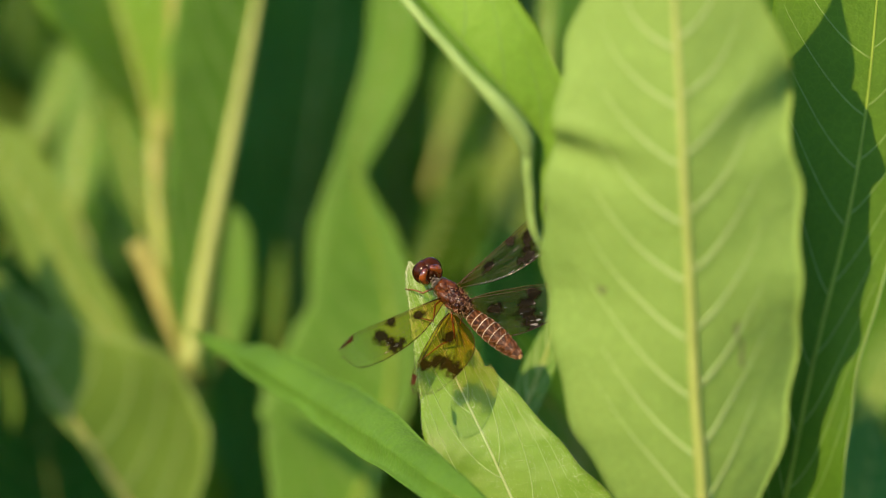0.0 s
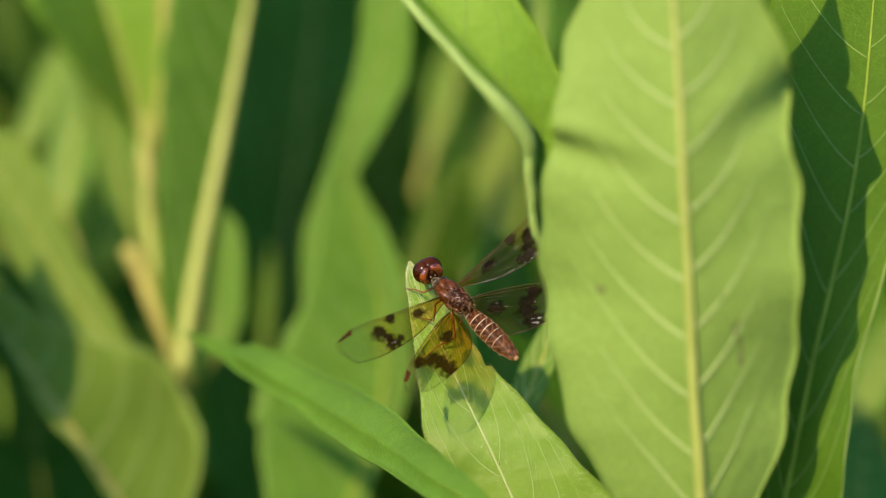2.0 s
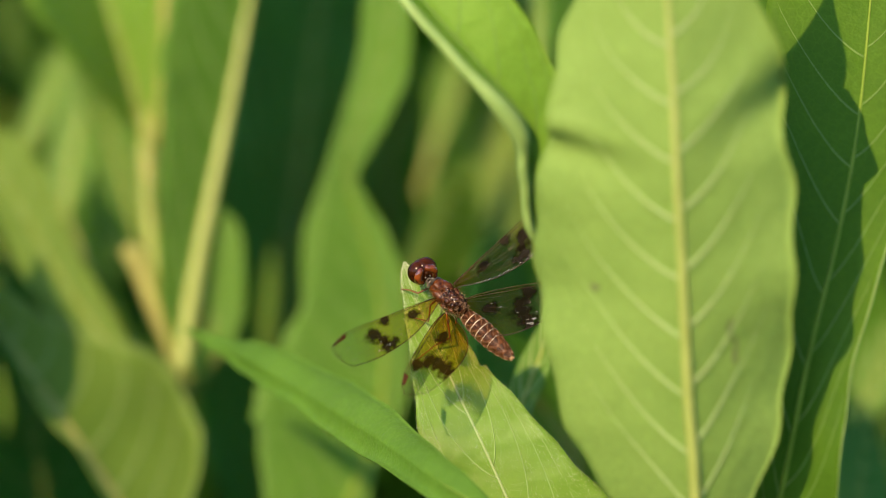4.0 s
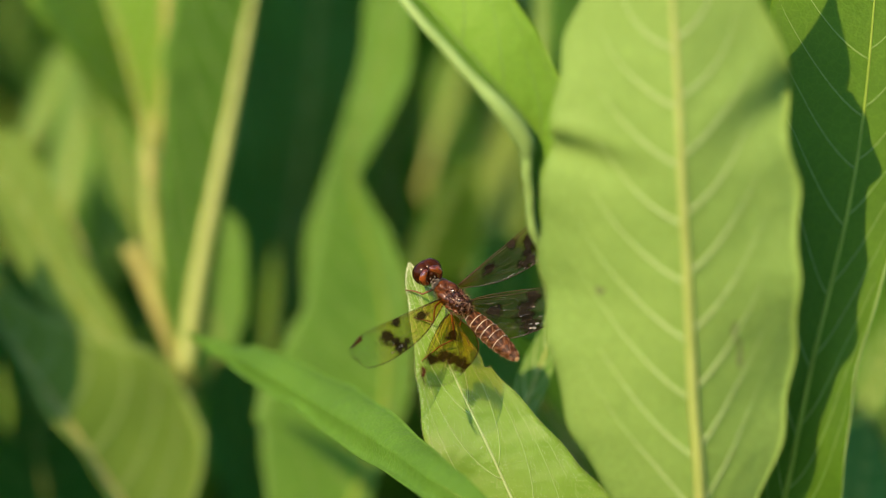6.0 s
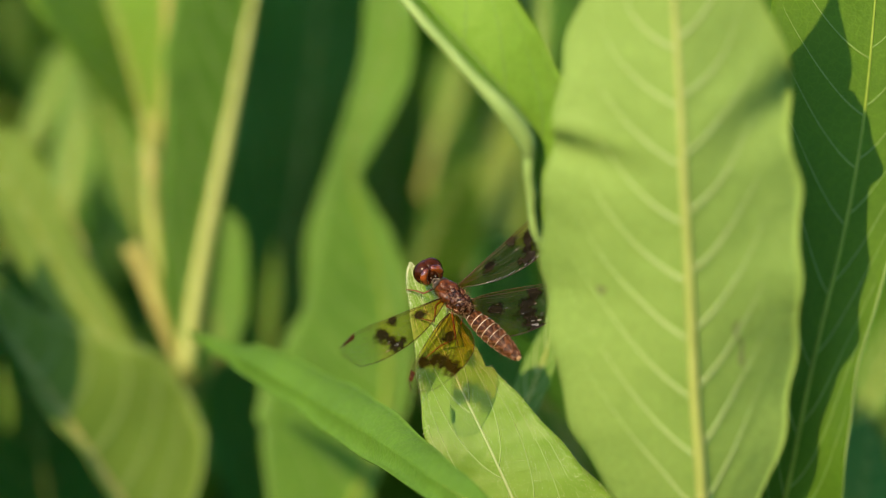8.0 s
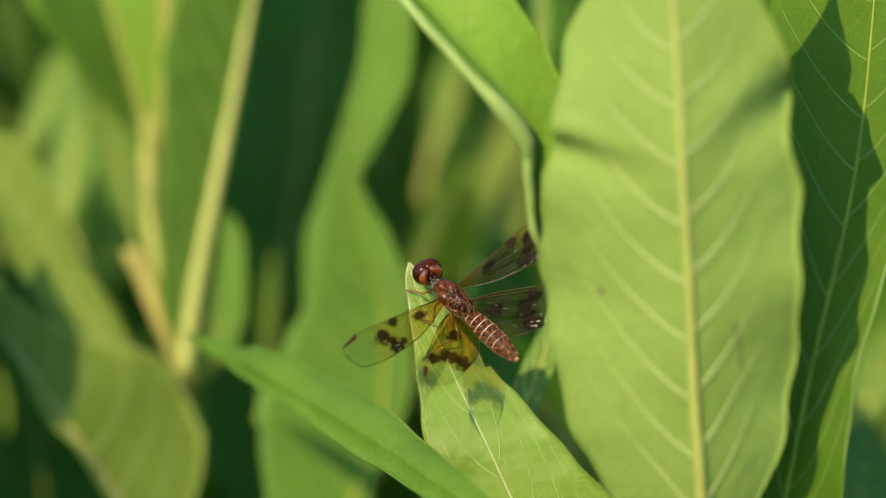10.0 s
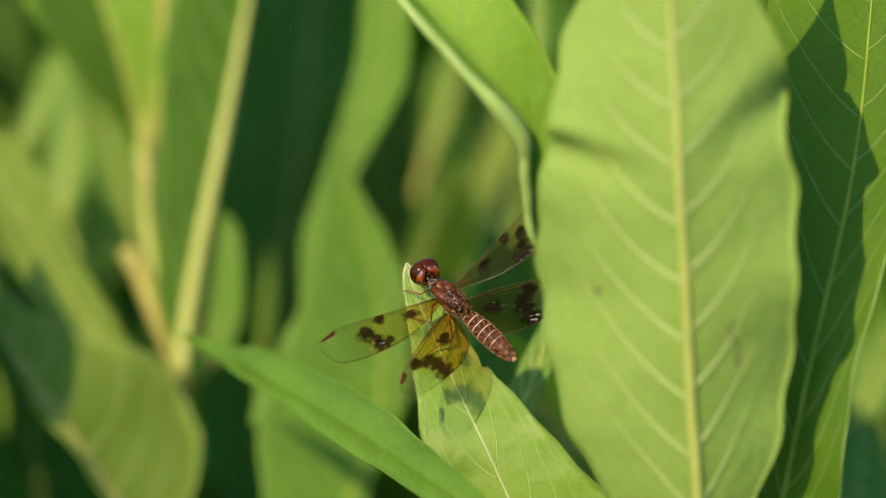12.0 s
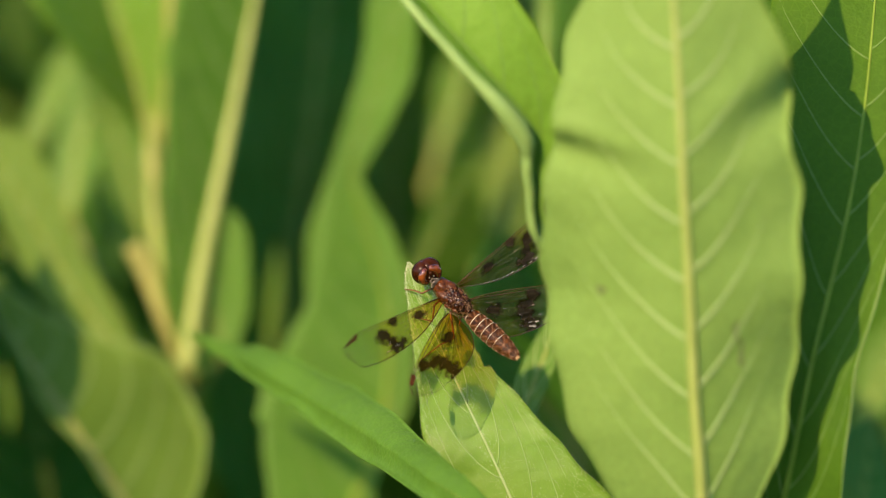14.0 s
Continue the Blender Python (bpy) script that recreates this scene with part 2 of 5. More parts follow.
class Blade:
    """The surface of a leaf: mid line from base to tip, half widths to both sides, facing, fold and ripple."""

    def __init__(self, mid, wl, wr, face, fold=0.15, cup=0.0, ripple=0.0, waves=5.0, seed=0, n=44, notch=None, creases=(), quilt=None, curl=(0.0, 0.0)):
        self.o = Vector(mid[0])
        self.line = [q - self.o for q in spline(mid, n)]
        self.n, self.wl, self.wr = n, wl, wr
        self.face, self.fold, self.cup, self.ripple, self.waves, self.seed = Vector(face).normalized(), fold, cup, ripple, waves, seed
        self.notch, self.creases, self.quilt, self.curl = notch, creases, quilt, curl

    def at(self, u, c, lift=0.0):
        i = min(max(u * self.n, 0), self.n - 1e-6)
        k = int(i)
        p = self.line[k].lerp(self.line[k + 1], i - k)
        lo, hi = self.line[max(k - 1, 0)], self.line[min(k + 2, self.n)]
        t = (hi - lo).normalized()
        s = t.cross(self.face).normalized()
        nn = s.cross(t).normalized()
        w = reading(self.wl if c < 0 else self.wr, u)
        if self.notch and c * self.notch[0] > 0 and u > self.notch[1]:
            w *= 1 - self.notch[2] * math.exp((self.notch[1] - u) / self.notch[3]) * abs(c)
        lat = c * w
        half = 0 if c < 0 else 1
        fold = self.fold[half] if isinstance(self.fold, tuple) else self.fold
        up = (fold + self.curl[half] * c * c) * abs(lat) - self.cup * lat * lat * 50
        side = -1.7 if c < 0 else 1.1
        up += self.ripple * abs(c) ** 1.6 * (math.sin(self.waves * 6.28 * u + side + self.seed) + 0.5 * math.sin(self.waves * 13.7 * u + self.seed * 2 + side))
        if self.quilt:
            amp, count, lean = self.quilt
            f = abs(c)
            start = u - lean * (0.35 * f + 0.65 * f * f) * (1 - u * 0.5) * 0.8
            up += amp * math.sin(math.pi * min(1, f * 1.05)) * abs(math.sin(math.pi * (start - 0.06) * count / 0.87)) * (1 - u) ** 0.3
        for side_of, cu, slope, amp, wide in self.creases:
            if c * side_of > 0:
                f = (u - cu - slope * (1 - abs(c))) / wide
                up += amp * math.exp(-f * f) * abs(c) ** 1.4 * f
        edge = 1 + 0.018 * math.sin(u * 61 + side * 5 + self.seed) * abs(c) ** 4
        return p + s * lat * edge + nn * (up + lift)


def leaf(parent, material, blade, label="", rib=0.0011, veins=9, vein_r=0.00028, lean=0.34, rib_mat=None, margin=None, across=8, thick=0.00025, side=1, sprout=0.06, vein_mat=None, fade=0.75, swell=0.0):
    """One leaf under its plant: blade with thickness, midrib and side veins as parts of it. side: the face that carries the ridges."""
    n = blade.n
    bm = bmesh.new()
    layers = []
    for z in (thick / 2, -thick / 2):
        layers.append([[bm.verts.new(blade.at(i / n, c / across, z)) for c in range(-across, across + 1)] for i in range(n + 1)])
    top, low = layers
    for i in range(n):
        for c in range(2 * across):
            bm.faces.new((top[i][c], top[i][c + 1], top[i + 1][c + 1], top[i + 1][c]))
            bm.faces.new((low[i][c], low[i + 1][c], low[i + 1][c + 1], low[i][c + 1]))
        for c in (0, 2 * across):  # the margins
            bm.faces.new((top[i][c], top[i + 1][c], low[i + 1][c], low[i][c]))
    for c in range(2 * across):
        bm.faces.new((top[n][c], top[n][c + 1], low[n][c + 1], low[n][c]))
    ob = part("leaf", bm, material, parent, label)
    ob.location = blade.o - parent.location
    bm = bmesh.new()
    tube(bm, [blade.at(i / n, 0, side * thick * 0.5) for i in range(n + 1)], [rib * (1.0 - 0.86 * i / n) for i in range(n + 1)], 8)
    part("midrib", bm, rib_mat or RIB, ob, "paler raised midrib")
    if margin:
        bm = bmesh.new()
        tube(bm, [blade.at(i / n, margin[0]) for i in range(n + 1)], [margin[1] * (0.3 + 0.7 * math.sin(math.pi * min(1.0, 0.04 + i / n)) ** 0.6) * (1 + swell * math.exp(-((i / n - 0.46) / 0.07) ** 2)) for i in range(n + 1)], 8)
        part("margin", bm, margin[2], ob, "pale rolled margin")
    if veins:
        for k in range(veins):
            for sgn in (-1, 1):
                u0 = sprout + (0.93 - sprout) * (k + (0.18 if sgn > 0 else 0.0)) / veins
                pts, rad = [], []
                for j in range(13):
                    f = j / 12
                    u = u0 + lean * (0.35 * f + 0.65 * f * f) * (1 - u0 * 0.5) * 0.8
                    if u > 0.985:
                        break
                    pts.append(blade.at(u, sgn * f * 0.93, side * thick * 0.5))
                    rad.append(max(0.00001, vein_r * (1 - fade * f)))
                if len(pts) > 2:
                    bm = bmesh.new()
                    tube(bm, pts, rad, 5)
                    part("vein", bm, vein_mat or VEIN, ob)
    return ob


def stem(parent, points, r0, r1, material=None, name="stem", label=""):
    bm = bmesh.new()
    pts = [q - parent.location for q in spline(points, 24)]
    tube(bm, pts, [r0 + (r1 - r0) * i / 24 for i in range(25)], 10)
    return part(name, bm, material or STEM, parent, label)


def down(ob, blade, count=2600, beads=9000):
    """Fine short hairs on the margins and face of a leaf, and tiny pale dots as painted sparkle, closest along margins,
    midrib and veins.
    """
    rnd = random.Random(11)
    bm = bmesh.new()
    for k in range(count):
        margin = k < count * 0.25
        u = rnd.uniform(0.3, 1.0)
        c = rnd.choice((-1, 1)) if margin else rnd.uniform(-1, 1)
        p = blade.at(u, c, 0.0002)
        out = (blade.at(u, c) - blade.at(u, c * 0.8)).normalized() if margin else Vector(blade.face)
        d = (out + Vector((rnd.gauss(0, 0.35), rnd.gauss(0, 0.35), rnd.gauss(0, 0.35) + 0.5))).normalized()
        tube(bm, [p, p + d * rnd.uniform(0.00012, 0.0003)], [0.000022, 0.000007], 3)
    tagged(part("down", bm, DOWN, ob, "fine pale down"), kind="stuff")
    bm = bmesh.new()
    for k in range(beads):
        u = rnd.uniform(0.3, 1.0)
        c = rnd.uniform(-1, 1)
        if k % 5 < 2:
            c = math.copysign(1 - abs(rnd.gauss(0, 0.12)), c)
        elif k % 5 == 2:
            c = rnd.gauss(0, 0.08)
        elif k % 5 == 3:  # along the side veins
            f = rnd.random()
            u = 0.06 + 0.87 * rnd.randrange(7) / 7
            u += 0.56 * (0.35 * f + 0.65 * f * f) * (1 - u * 0.5) * 0.8 + rnd.gauss(0, 0.006)
            c = math.copysign(f * 0.93, c)
            if not 0.3 < u < 1:
                continue
        c = max(-0.98, min(0.98, c))
        p = blade.at(u, c, 0.0002)
        r = 0.000028 + 0.000036 * rnd.random() ** 2
        tube(bm, [p, p + Vector(blade.face) * r * 0.6], [r, r * 0.45], 5)
    tagged(part("sparkle_dot", bm, SPARKLE, ob, "tiny pale shining dots that stand in for sparkle"), kind="stuff")


def blemish(ob, blade, u, c, du, dc):
    """A small dry brown streak on a leaf."""
    bm = bmesh.new()
    centre = bm.verts.new(blade.at(u, c, 0.00022))
    ring = []
    for k in range(14):
        a = 2 * math.pi * k / 14
        wob = 1 + 0.25 * math.sin(3 * a + u * 40)
        ring.append(bm.verts.new(blade.at(u + du * math.sin(a) * wob, c + dc * math.cos(a) * wob, 0.00016)))
    for k in range(14):
        bm.faces.new((centre, ring[k], ring[(k + 1) % 14]))
    part("blemish", bm, DRY, ob, "small dry brown fleck")

# ---- ground ----
bm = bmesh.new()
steps = 40
edge = [-300 + 600 * i / steps for i in range(steps + 1)]
rows = [[bm.verts.new((x, y, 0.0)) for x in edge] for y in edge]
for i in range(steps):
    for j in range(steps):
        bm.faces.new((rows[i][j], rows[i][j + 1], rows[i + 1][j + 1], rows[i + 1][j]))
tagged(part("ground", bm, SOIL, None), "dark damp soil under the thicket", "ground", kind="structure")

# ---- plants ----
plant_a = thing("smartweed_plant", (0.0469, 0.0091, 0), "tall smartweed plant with broad pale green lance leaves", "plant", "smartweed plants")
blade = Blade([(0.03802, -0.0336, 0.56009), (0.03703, -0.03716, 0.5688), (0.03634, -0.03954, 0.57702), (0.03555, -0.04103, 0.58514), (0.03505, -0.04251, 0.59306), (0.03456, -0.0438, 0.60098), (0.03406, -0.04449, 0.60871), (0.03347, -0.04538, 0.61643), (0.03307, -0.04578, 0.62405), (0.03268, -0.04528, 0.63148), (0.03218, -0.04439, 0.63881), (0.03178, -0.0436, 0.64623), (0.03188, -0.0433, 0.65326), (0.03208, -0.04301, 0.66049), (0.03228, -0.04212, 0.66752), (0.03248, -0.04122, 0.67465)],
    [0.0033, 0.0130, 0.0172, 0.0195, 0.0208, 0.0215, 0.0212, 0.0200, 0.0184, 0.0173, 0.0156, 0.0112, 0.0060, 0.0034, 0.0017, 0.0000], [0.0029, 0.0080, 0.0118, 0.0134, 0.0147, 0.0153, 0.0156, 0.0159, 0.0144, 0.0155, 0.0133, 0.0108, 0.0070, 0.0046, 0.0024, 0.0000], (-0.12, -0.96, 0.27), fold=-0.33, cup=0.1, quilt=(0.00014, 12, 0.30), n=96, ripple=0.0012, waves=2.6, seed=0.6, notch=(1, 0.80, 0.14, 0.02), creases=((-1, 0.53, -0.05, 0.0042, 0.024), (1, 0.60, -0.10, 0.0052, 0.045)))
leaf_g = leaf(plant_a, PALE, blade,
    "broad pale green leaf turned underside out, soft shadow across it", rib=0.00098, veins=12, vein_r=0.00034, lean=0.30, rib_mat=RIB_TAN, across=12, vein_mat=VEIN_PALE, fade=1.25)
blemish(leaf_g, blade, 0.33, -0.60, 0.006, 0.035)
blemish(leaf_g, blade, 0.283, 0.41, 0.014, 0.028)
blemish(leaf_g, blade, 0.252, 0.46, 0.018, 0.028)
blade = Blade([(0.04648, -0.0225, 0.55407), (0.04960, -0.02580, 0.56910), (0.05330, -0.02500, 0.58810), (0.05850, -0.01700, 0.60710), (0.06171, -0.00767, 0.62142), (0.06389, 0.00123, 0.63704), (0.06567, 0.00816, 0.65296), (0.06774, 0.0131, 0.66908)],
    [0.0017, 0.0049, 0.0090, 0.0116, 0.0130, 0.0150, 0.0125, 0.0000], [0.0060, 0.0078, 0.0064, 0.0076, 0.0091, 0.0095, 0.0070, 0.0000], (-0.15, -0.96, 0.22), fold=0.06, ripple=0.0005, quilt=(0.0003, 12, 0.24), n=80)
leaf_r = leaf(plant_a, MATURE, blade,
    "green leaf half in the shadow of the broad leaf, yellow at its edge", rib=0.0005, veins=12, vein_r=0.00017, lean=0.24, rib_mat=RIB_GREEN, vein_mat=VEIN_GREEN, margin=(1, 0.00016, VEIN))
blade = Blade([(0.01688, -0.0153, 0.6003), (0.014, -0.02017, 0.60735), (0.01351, -0.02205, 0.6139), (0.01301, -0.02275, 0.62125), (0.00526, -0.02205, 0.63089), (-0.00199, -0.01868, 0.63873), (-0.01013, -0.01004, 0.64747), (-0.01847, -0.0014, 0.65641)],
    [0.0007, 0.0008, 0.0008, 0.0016, 0.0022, 0.0022, 0.0017, 0.0000], [0.0007, 0.0008, 0.0015, 0.0062, 0.0096, 0.0101, 0.0070, 0.0000], (-0.19, -0.9, 0.4), fold=(1.7, 0.12), curl=(0.0, -0.1), ripple=0.0003)
leaf_u = leaf(plant_a, YOUNG, blade,
    "bright young leaf folded along its midrib with a curled base", rib=0.00035, veins=8, vein_r=0.00010, rib_mat=VEIN_GREEN, vein_mat=VEIN_GREEN, margin=(-1, 0.00085, VEIN), swell=0.75)
blade = Blade([(0.0689, 0.1033, 0.5409), (0.0718, 0.105, 0.5503), (0.0746, 0.1063, 0.5579), (0.0775, 0.1075, 0.5645), (0.0809, 0.109, 0.5731)],
    [0.0010, 0.0025, 0.0042, 0.0042, 0.0000], [0.0010, 0.0025, 0.0042, 0.0042, 0.0000], (-0.28, -0.89, 0.35), fold=0.1)
leaf_e2 = leaf(plant_a, LEAF, blade,
    "blurred sunlit leaf in the corner of the thicket", rib=0.0005, veins=5)
blade = Blade([(0.0775, 0.1008, 0.5266), (0.0773, 0.1026, 0.5371), (0.0771, 0.1041, 0.5456), (0.0777, 0.1055, 0.5532)],
    [0.0010, 0.0033, 0.0033, 0.0000], [0.0010, 0.0033, 0.0033, 0.0000], (-0.28, -0.89, 0.35), fold=0.1)
leaf_e4 = leaf(plant_a, LEAF, blade,
    "blurred sunlit leaf low in the corner", rib=0.0004, veins=5)
blade = Blade([(0.0655, 0.0594, 0.5339), (0.0669, 0.0608, 0.542), (0.0684, 0.0641, 0.5487), (0.0695, 0.0671, 0.5546), (0.0706, 0.0703, 0.561)],
    [0.0018, 0.0128, 0.0138, 0.0110, 0.0000], [0.0018, 0.0128, 0.0138, 0.0110, 0.0000], (0.9, -0.31, 0.31), fold=0.0)
leaf_e3 = leaf(plant_a, LEAF_SHADED, blade,
    "dark leaf standing low in shade", rib=0.0005, veins=6)
plant_b = thing("smartweed_plant", (0.0175, -0.0006, 0), "smartweed plant with the downy leaf on which the insect perches", "plant", "smartweed plants")
blade = Blade([(0.0279, -0.019, 0.5267), (0.0221, -0.0157, 0.5395), (0.0167, -0.0128, 0.5504), (0.0137, -0.0107, 0.5567), (0.0101, -0.0083, 0.5643), (0.0065, -0.006, 0.5719), (0.003, -0.0037, 0.5789), (0.0001, -0.0026, 0.5852), (-0.0027, -0.0015, 0.5914), (-0.0044, -0.0007, 0.596), (-0.0049, -0.0003, 0.5981)],
    [0.0017, 0.0125, 0.0154, 0.0148, 0.0124, 0.0097, 0.0069, 0.0045, 0.0024, 0.0011, 0.0002], [0.0017, 0.0125, 0.0166, 0.0144, 0.0115, 0.0087, 0.0062, 0.0044, 0.0028, 0.0014, 0.0002], (-0.24, -0.9, 0.35), fold=0.06, ripple=0.0002, n=150, notch=(1, 0.632, 0.16, 0.035))
leaf_pl = leaf(plant_b, PERCH, blade,
    "downy bright green leaf with a torn notch, perch of the insect", rib=0.00031, veins=7, vein_r=0.00013, lean=0.56, across=12, rib_mat=VEIN_CREAM, vein_mat=VEIN, thick=0.0004)
down(leaf_pl, blade)
blade = Blade([(0.0116, -0.0454, 0.5642), (0.0053, -0.0354, 0.5684), (-0.002, -0.0217, 0.5704), (-0.0104, -0.0039, 0.5726), (-0.0193, 0.0177, 0.5735), (-0.0285, 0.0343, 0.5755), (-0.0342, 0.0446, 0.5763), (-0.0401, 0.0529, 0.5773)],
    [0.0012, 0.0023, 0.0027, 0.0030, 0.0027, 0.0020, 0.0013, 0.0003], [0.0010, 0.0020, 0.0036, 0.0050, 0.0056, 0.0040, 0.0022, 0.0003], (-0.09, -0.86, 0.49), fold=(-1.3, 0.10), curl=(0.7, -0.30), ripple=0.0006, waves=4.0, seed=0.8)
leaf_t = leaf(plant_b, LEAF, blade,
    "green leaf with its tip reaching back among the others", rib=0.0002, veins=0, side=-1)
blade = Blade([(0.01, 0.0199, 0.5632), (0.0122, 0.0221, 0.5698), (0.0148, 0.0243, 0.5764), (0.0175, 0.0265, 0.5831), (0.0197, 0.029, 0.5914)],
    [0.0007, 0.0024, 0.0028, 0.0019, 0.0000], [0.0007, 0.0021, 0.0026, 0.0019, 0.0000], (-0.37, -0.87, 0.34), fold=0.2)
leaf_q = leaf(plant_b, LEAF, blade,
    "small green leaf half hidden behind the perch leaf", rib=0.0005, veins=6)
plant_c = thing("smartweed_plant", (-0.0212, 0.0868, 0), "smartweed plant in the middle of the thicket", "plant", "smartweed plants")
blade = Blade([(-0.0209, 0.0690, 0.5289), (-0.0144, 0.0762, 0.5446), (-0.0111, 0.0796, 0.5523), (-0.0088, 0.0832, 0.5616), (-0.0088, 0.0866, 0.5735), (-0.0112, 0.0884, 0.5845), (-0.0142, 0.0892, 0.5948), (-0.0146, 0.0896, 0.6014)],
    [0.0070, 0.0162, 0.0205, 0.0203, 0.0160, 0.0098, 0.0037, 0.0000], [0.0050, 0.0028, 0.0025, 0.0041, 0.0044, 0.0042, 0.0019, 0.0000], (0.12, -0.96, 0.20), fold=(0.05, 0.12), ripple=0.0003, waves=1.5)
leaf_c1 = leaf(plant_c, LEAF, blade,
    "broad sunlit green leaf with a narrow twisted tip", rib=0.0009, veins=9, vein_r=0.0001, rib_mat=RIB_GREEN)
blade = Blade([(-0.0207, 0.0946, 0.5719), (-0.0185, 0.0957, 0.5842), (-0.016, 0.0966, 0.595), (-0.0128, 0.0963, 0.6046), (-0.009, 0.096, 0.6147), (-0.0071, 0.0958, 0.6251), (-0.0046, 0.0978, 0.6362), (-0.0022, 0.1004, 0.6509)],
    [0.0019, 0.0040, 0.0030, 0.0032, 0.0043, 0.0051, 0.0041, 0.0000], [0.0019, 0.0030, 0.0025, 0.0041, 0.0051, 0.0037, 0.0034, 0.0000], (-0.24, -0.93, 0.26), fold=0.06, ripple=0.0003, waves=1.5)
leaf_c2 = leaf(plant_c, LEAF, blade,
    "long sunlit green leaf bending upward", rib=0.00016, veins=9, vein_r=0.0001)
blade = Blade([(-0.0305, 0.1369, 0.5127), (-0.0285, 0.1404, 0.5325), (-0.0281, 0.1462, 0.5539), (-0.0261, 0.152, 0.5753), (-0.0232, 0.1579, 0.5969), (-0.0207, 0.1634, 0.6166), (-0.0182, 0.1689, 0.6363), (-0.0167, 0.1728, 0.6583)],
    [0.0060, 0.0241, 0.0332, 0.0333, 0.0303, 0.0304, 0.0183, 0.0000], [0.0060, 0.0241, 0.0332, 0.0333, 0.0303, 0.0284, 0.0183, 0.0000], (0.9, -0.31, 0.31), fold=0.0, ripple=0.001)
leaf_k = leaf(plant_c, LEAF_SHADED, blade,
    "large dark green leaf deep in shade", rib=0.0010, veins=12, vein_r=0.0003)
plant_d = thing("smartweed_plant", (0.0222, 0.1548, 0), "smartweed plant deep in the thicket", "plant", "smartweed plants")
blade = Blade([(-0.0295, 0.1266, 0.5578), (-0.0293, 0.128, 0.5655), (-0.0287, 0.1292, 0.5723), (-0.028, 0.1304, 0.5791)],
    [0.0006, 0.0013, 0.0012, 0.0000], [0.0006, 0.0013, 0.0012, 0.0000], (0.2, -0.94, 0.27), fold=0.05)
leaf_k2 = leaf(plant_d, LEAF, blade,
    "thin sunlit leaf tip before the dark leaf", rib=0.0002, veins=0)
blade = Blade([(-0.0023, 0.172, 0.5813), (-0.0009, 0.174, 0.5851), (0.0006, 0.176, 0.59), (0.0025, 0.178, 0.5944), (0.0041, 0.18, 0.5988), (0.0066, 0.183, 0.6068)],
    [0.0004, 0.0008, 0.0018, 0.0032, 0.0046, 0.0040], [0.0004, 0.0010, 0.0012, 0.0013, 0.0013, 0.0012], (-0.10, -0.93, 0.22), fold=(-0.35, 0.1))
leaf_b1 = leaf(plant_d, LEAF, blade,
    "blurred olive leaf with a pale midrib", rib=0.0009, veins=8, rib_mat=RIB_TAN)
blade = Blade([(0.0121, 0.18, 0.5684), (0.0123, 0.181, 0.5724), (0.0126, 0.184, 0.5783), (0.0127, 0.187, 0.5841), (0.0122, 0.191, 0.5904), (0.0115, 0.195, 0.5978)],
    [0.0010, 0.0040, 0.0046, 0.0050, 0.0050, 0.0010], [0.0010, 0.0052, 0.0060, 0.0063, 0.0060, 0.0020], (-0.20, -0.93, 0.24), fold=0.1)
leaf_b2 = leaf(plant_d, DULL, blade,
    "blurred sunlit leaf in the gap", rib=0.0006, veins=8)
blade = Blade([(-0.0054, 0.1449, 0.5582), (-0.0069, 0.1472, 0.5711), (-0.0084, 0.1493, 0.583), (-0.0079, 0.1509, 0.5919), (-0.0049, 0.1544, 0.6005), (-0.0014, 0.1564, 0.6114)],
    [0.0020, 0.0090, 0.0090, 0.0070, 0.0060, 0.0000], [0.0020, 0.0090, 0.0090, 0.0080, 0.0060, 0.0000], (0.9, -0.31, 0.31), fold=0.0)
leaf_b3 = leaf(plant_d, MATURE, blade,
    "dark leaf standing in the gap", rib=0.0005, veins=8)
blade = Blade([(-0.0057, 0.122, 0.5600), (-0.0038, 0.127, 0.5715), (-0.0009, 0.131, 0.579), (0.0016, 0.135, 0.5843), (0.0044, 0.139, 0.5885), (0.0078, 0.142, 0.5917)],
    [0.0014, 0.0026, 0.0032, 0.0036, 0.0030, 0.0000], [0.0030, 0.0088, 0.0100, 0.0090, 0.0066, 0.0000], (0.50, -0.80, 0.33), fold=(0.0, -0.22))
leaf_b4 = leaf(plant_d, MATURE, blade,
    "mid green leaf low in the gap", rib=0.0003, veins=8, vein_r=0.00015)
blade = Blade([(0.0112, 0.1084, 0.5466), (0.0117, 0.1106, 0.559), (0.0118, 0.1126, 0.5704), (0.0114, 0.1141, 0.579), (0.011, 0.115, 0.5842)],
    [0.0029, 0.0145, 0.0159, 0.0116, 0.0000], [0.0029, 0.0145, 0.0159, 0.0116, 0.0000], (0.91, -0.4, 0.07), fold=0.0)
leaf_b6 = leaf(plant_d, LEAF_SHADED, blade,
    "dark leaf in the gap beside the broad leaf", rib=0.0003, veins=8, vein_r=0.00015)
blade = Blade([(0.0165, 0.0904, 0.5946), (0.017, 0.0922, 0.6048), (0.0172, 0.094, 0.6149), (0.0176, 0.0958, 0.6251), (0.0184, 0.0981, 0.638)],
    [0.0006, 0.0013, 0.0017, 0.0017, 0.0000], [0.0006, 0.0013, 0.0017, 0.0017, 0.0000], (-0.45, -0.86, 0.24), fold=0.1)
leaf_b5 = leaf(plant_d, LEAF, blade,
    "blurred upright leaf beside the broad leaf", rib=0.0006, veins=5)
plant_l = thing("smartweed_plant", (-0.0416, 0.0946, 0), "smartweed plant with a yellowish jointed stem", "plant", "smartweed plants")
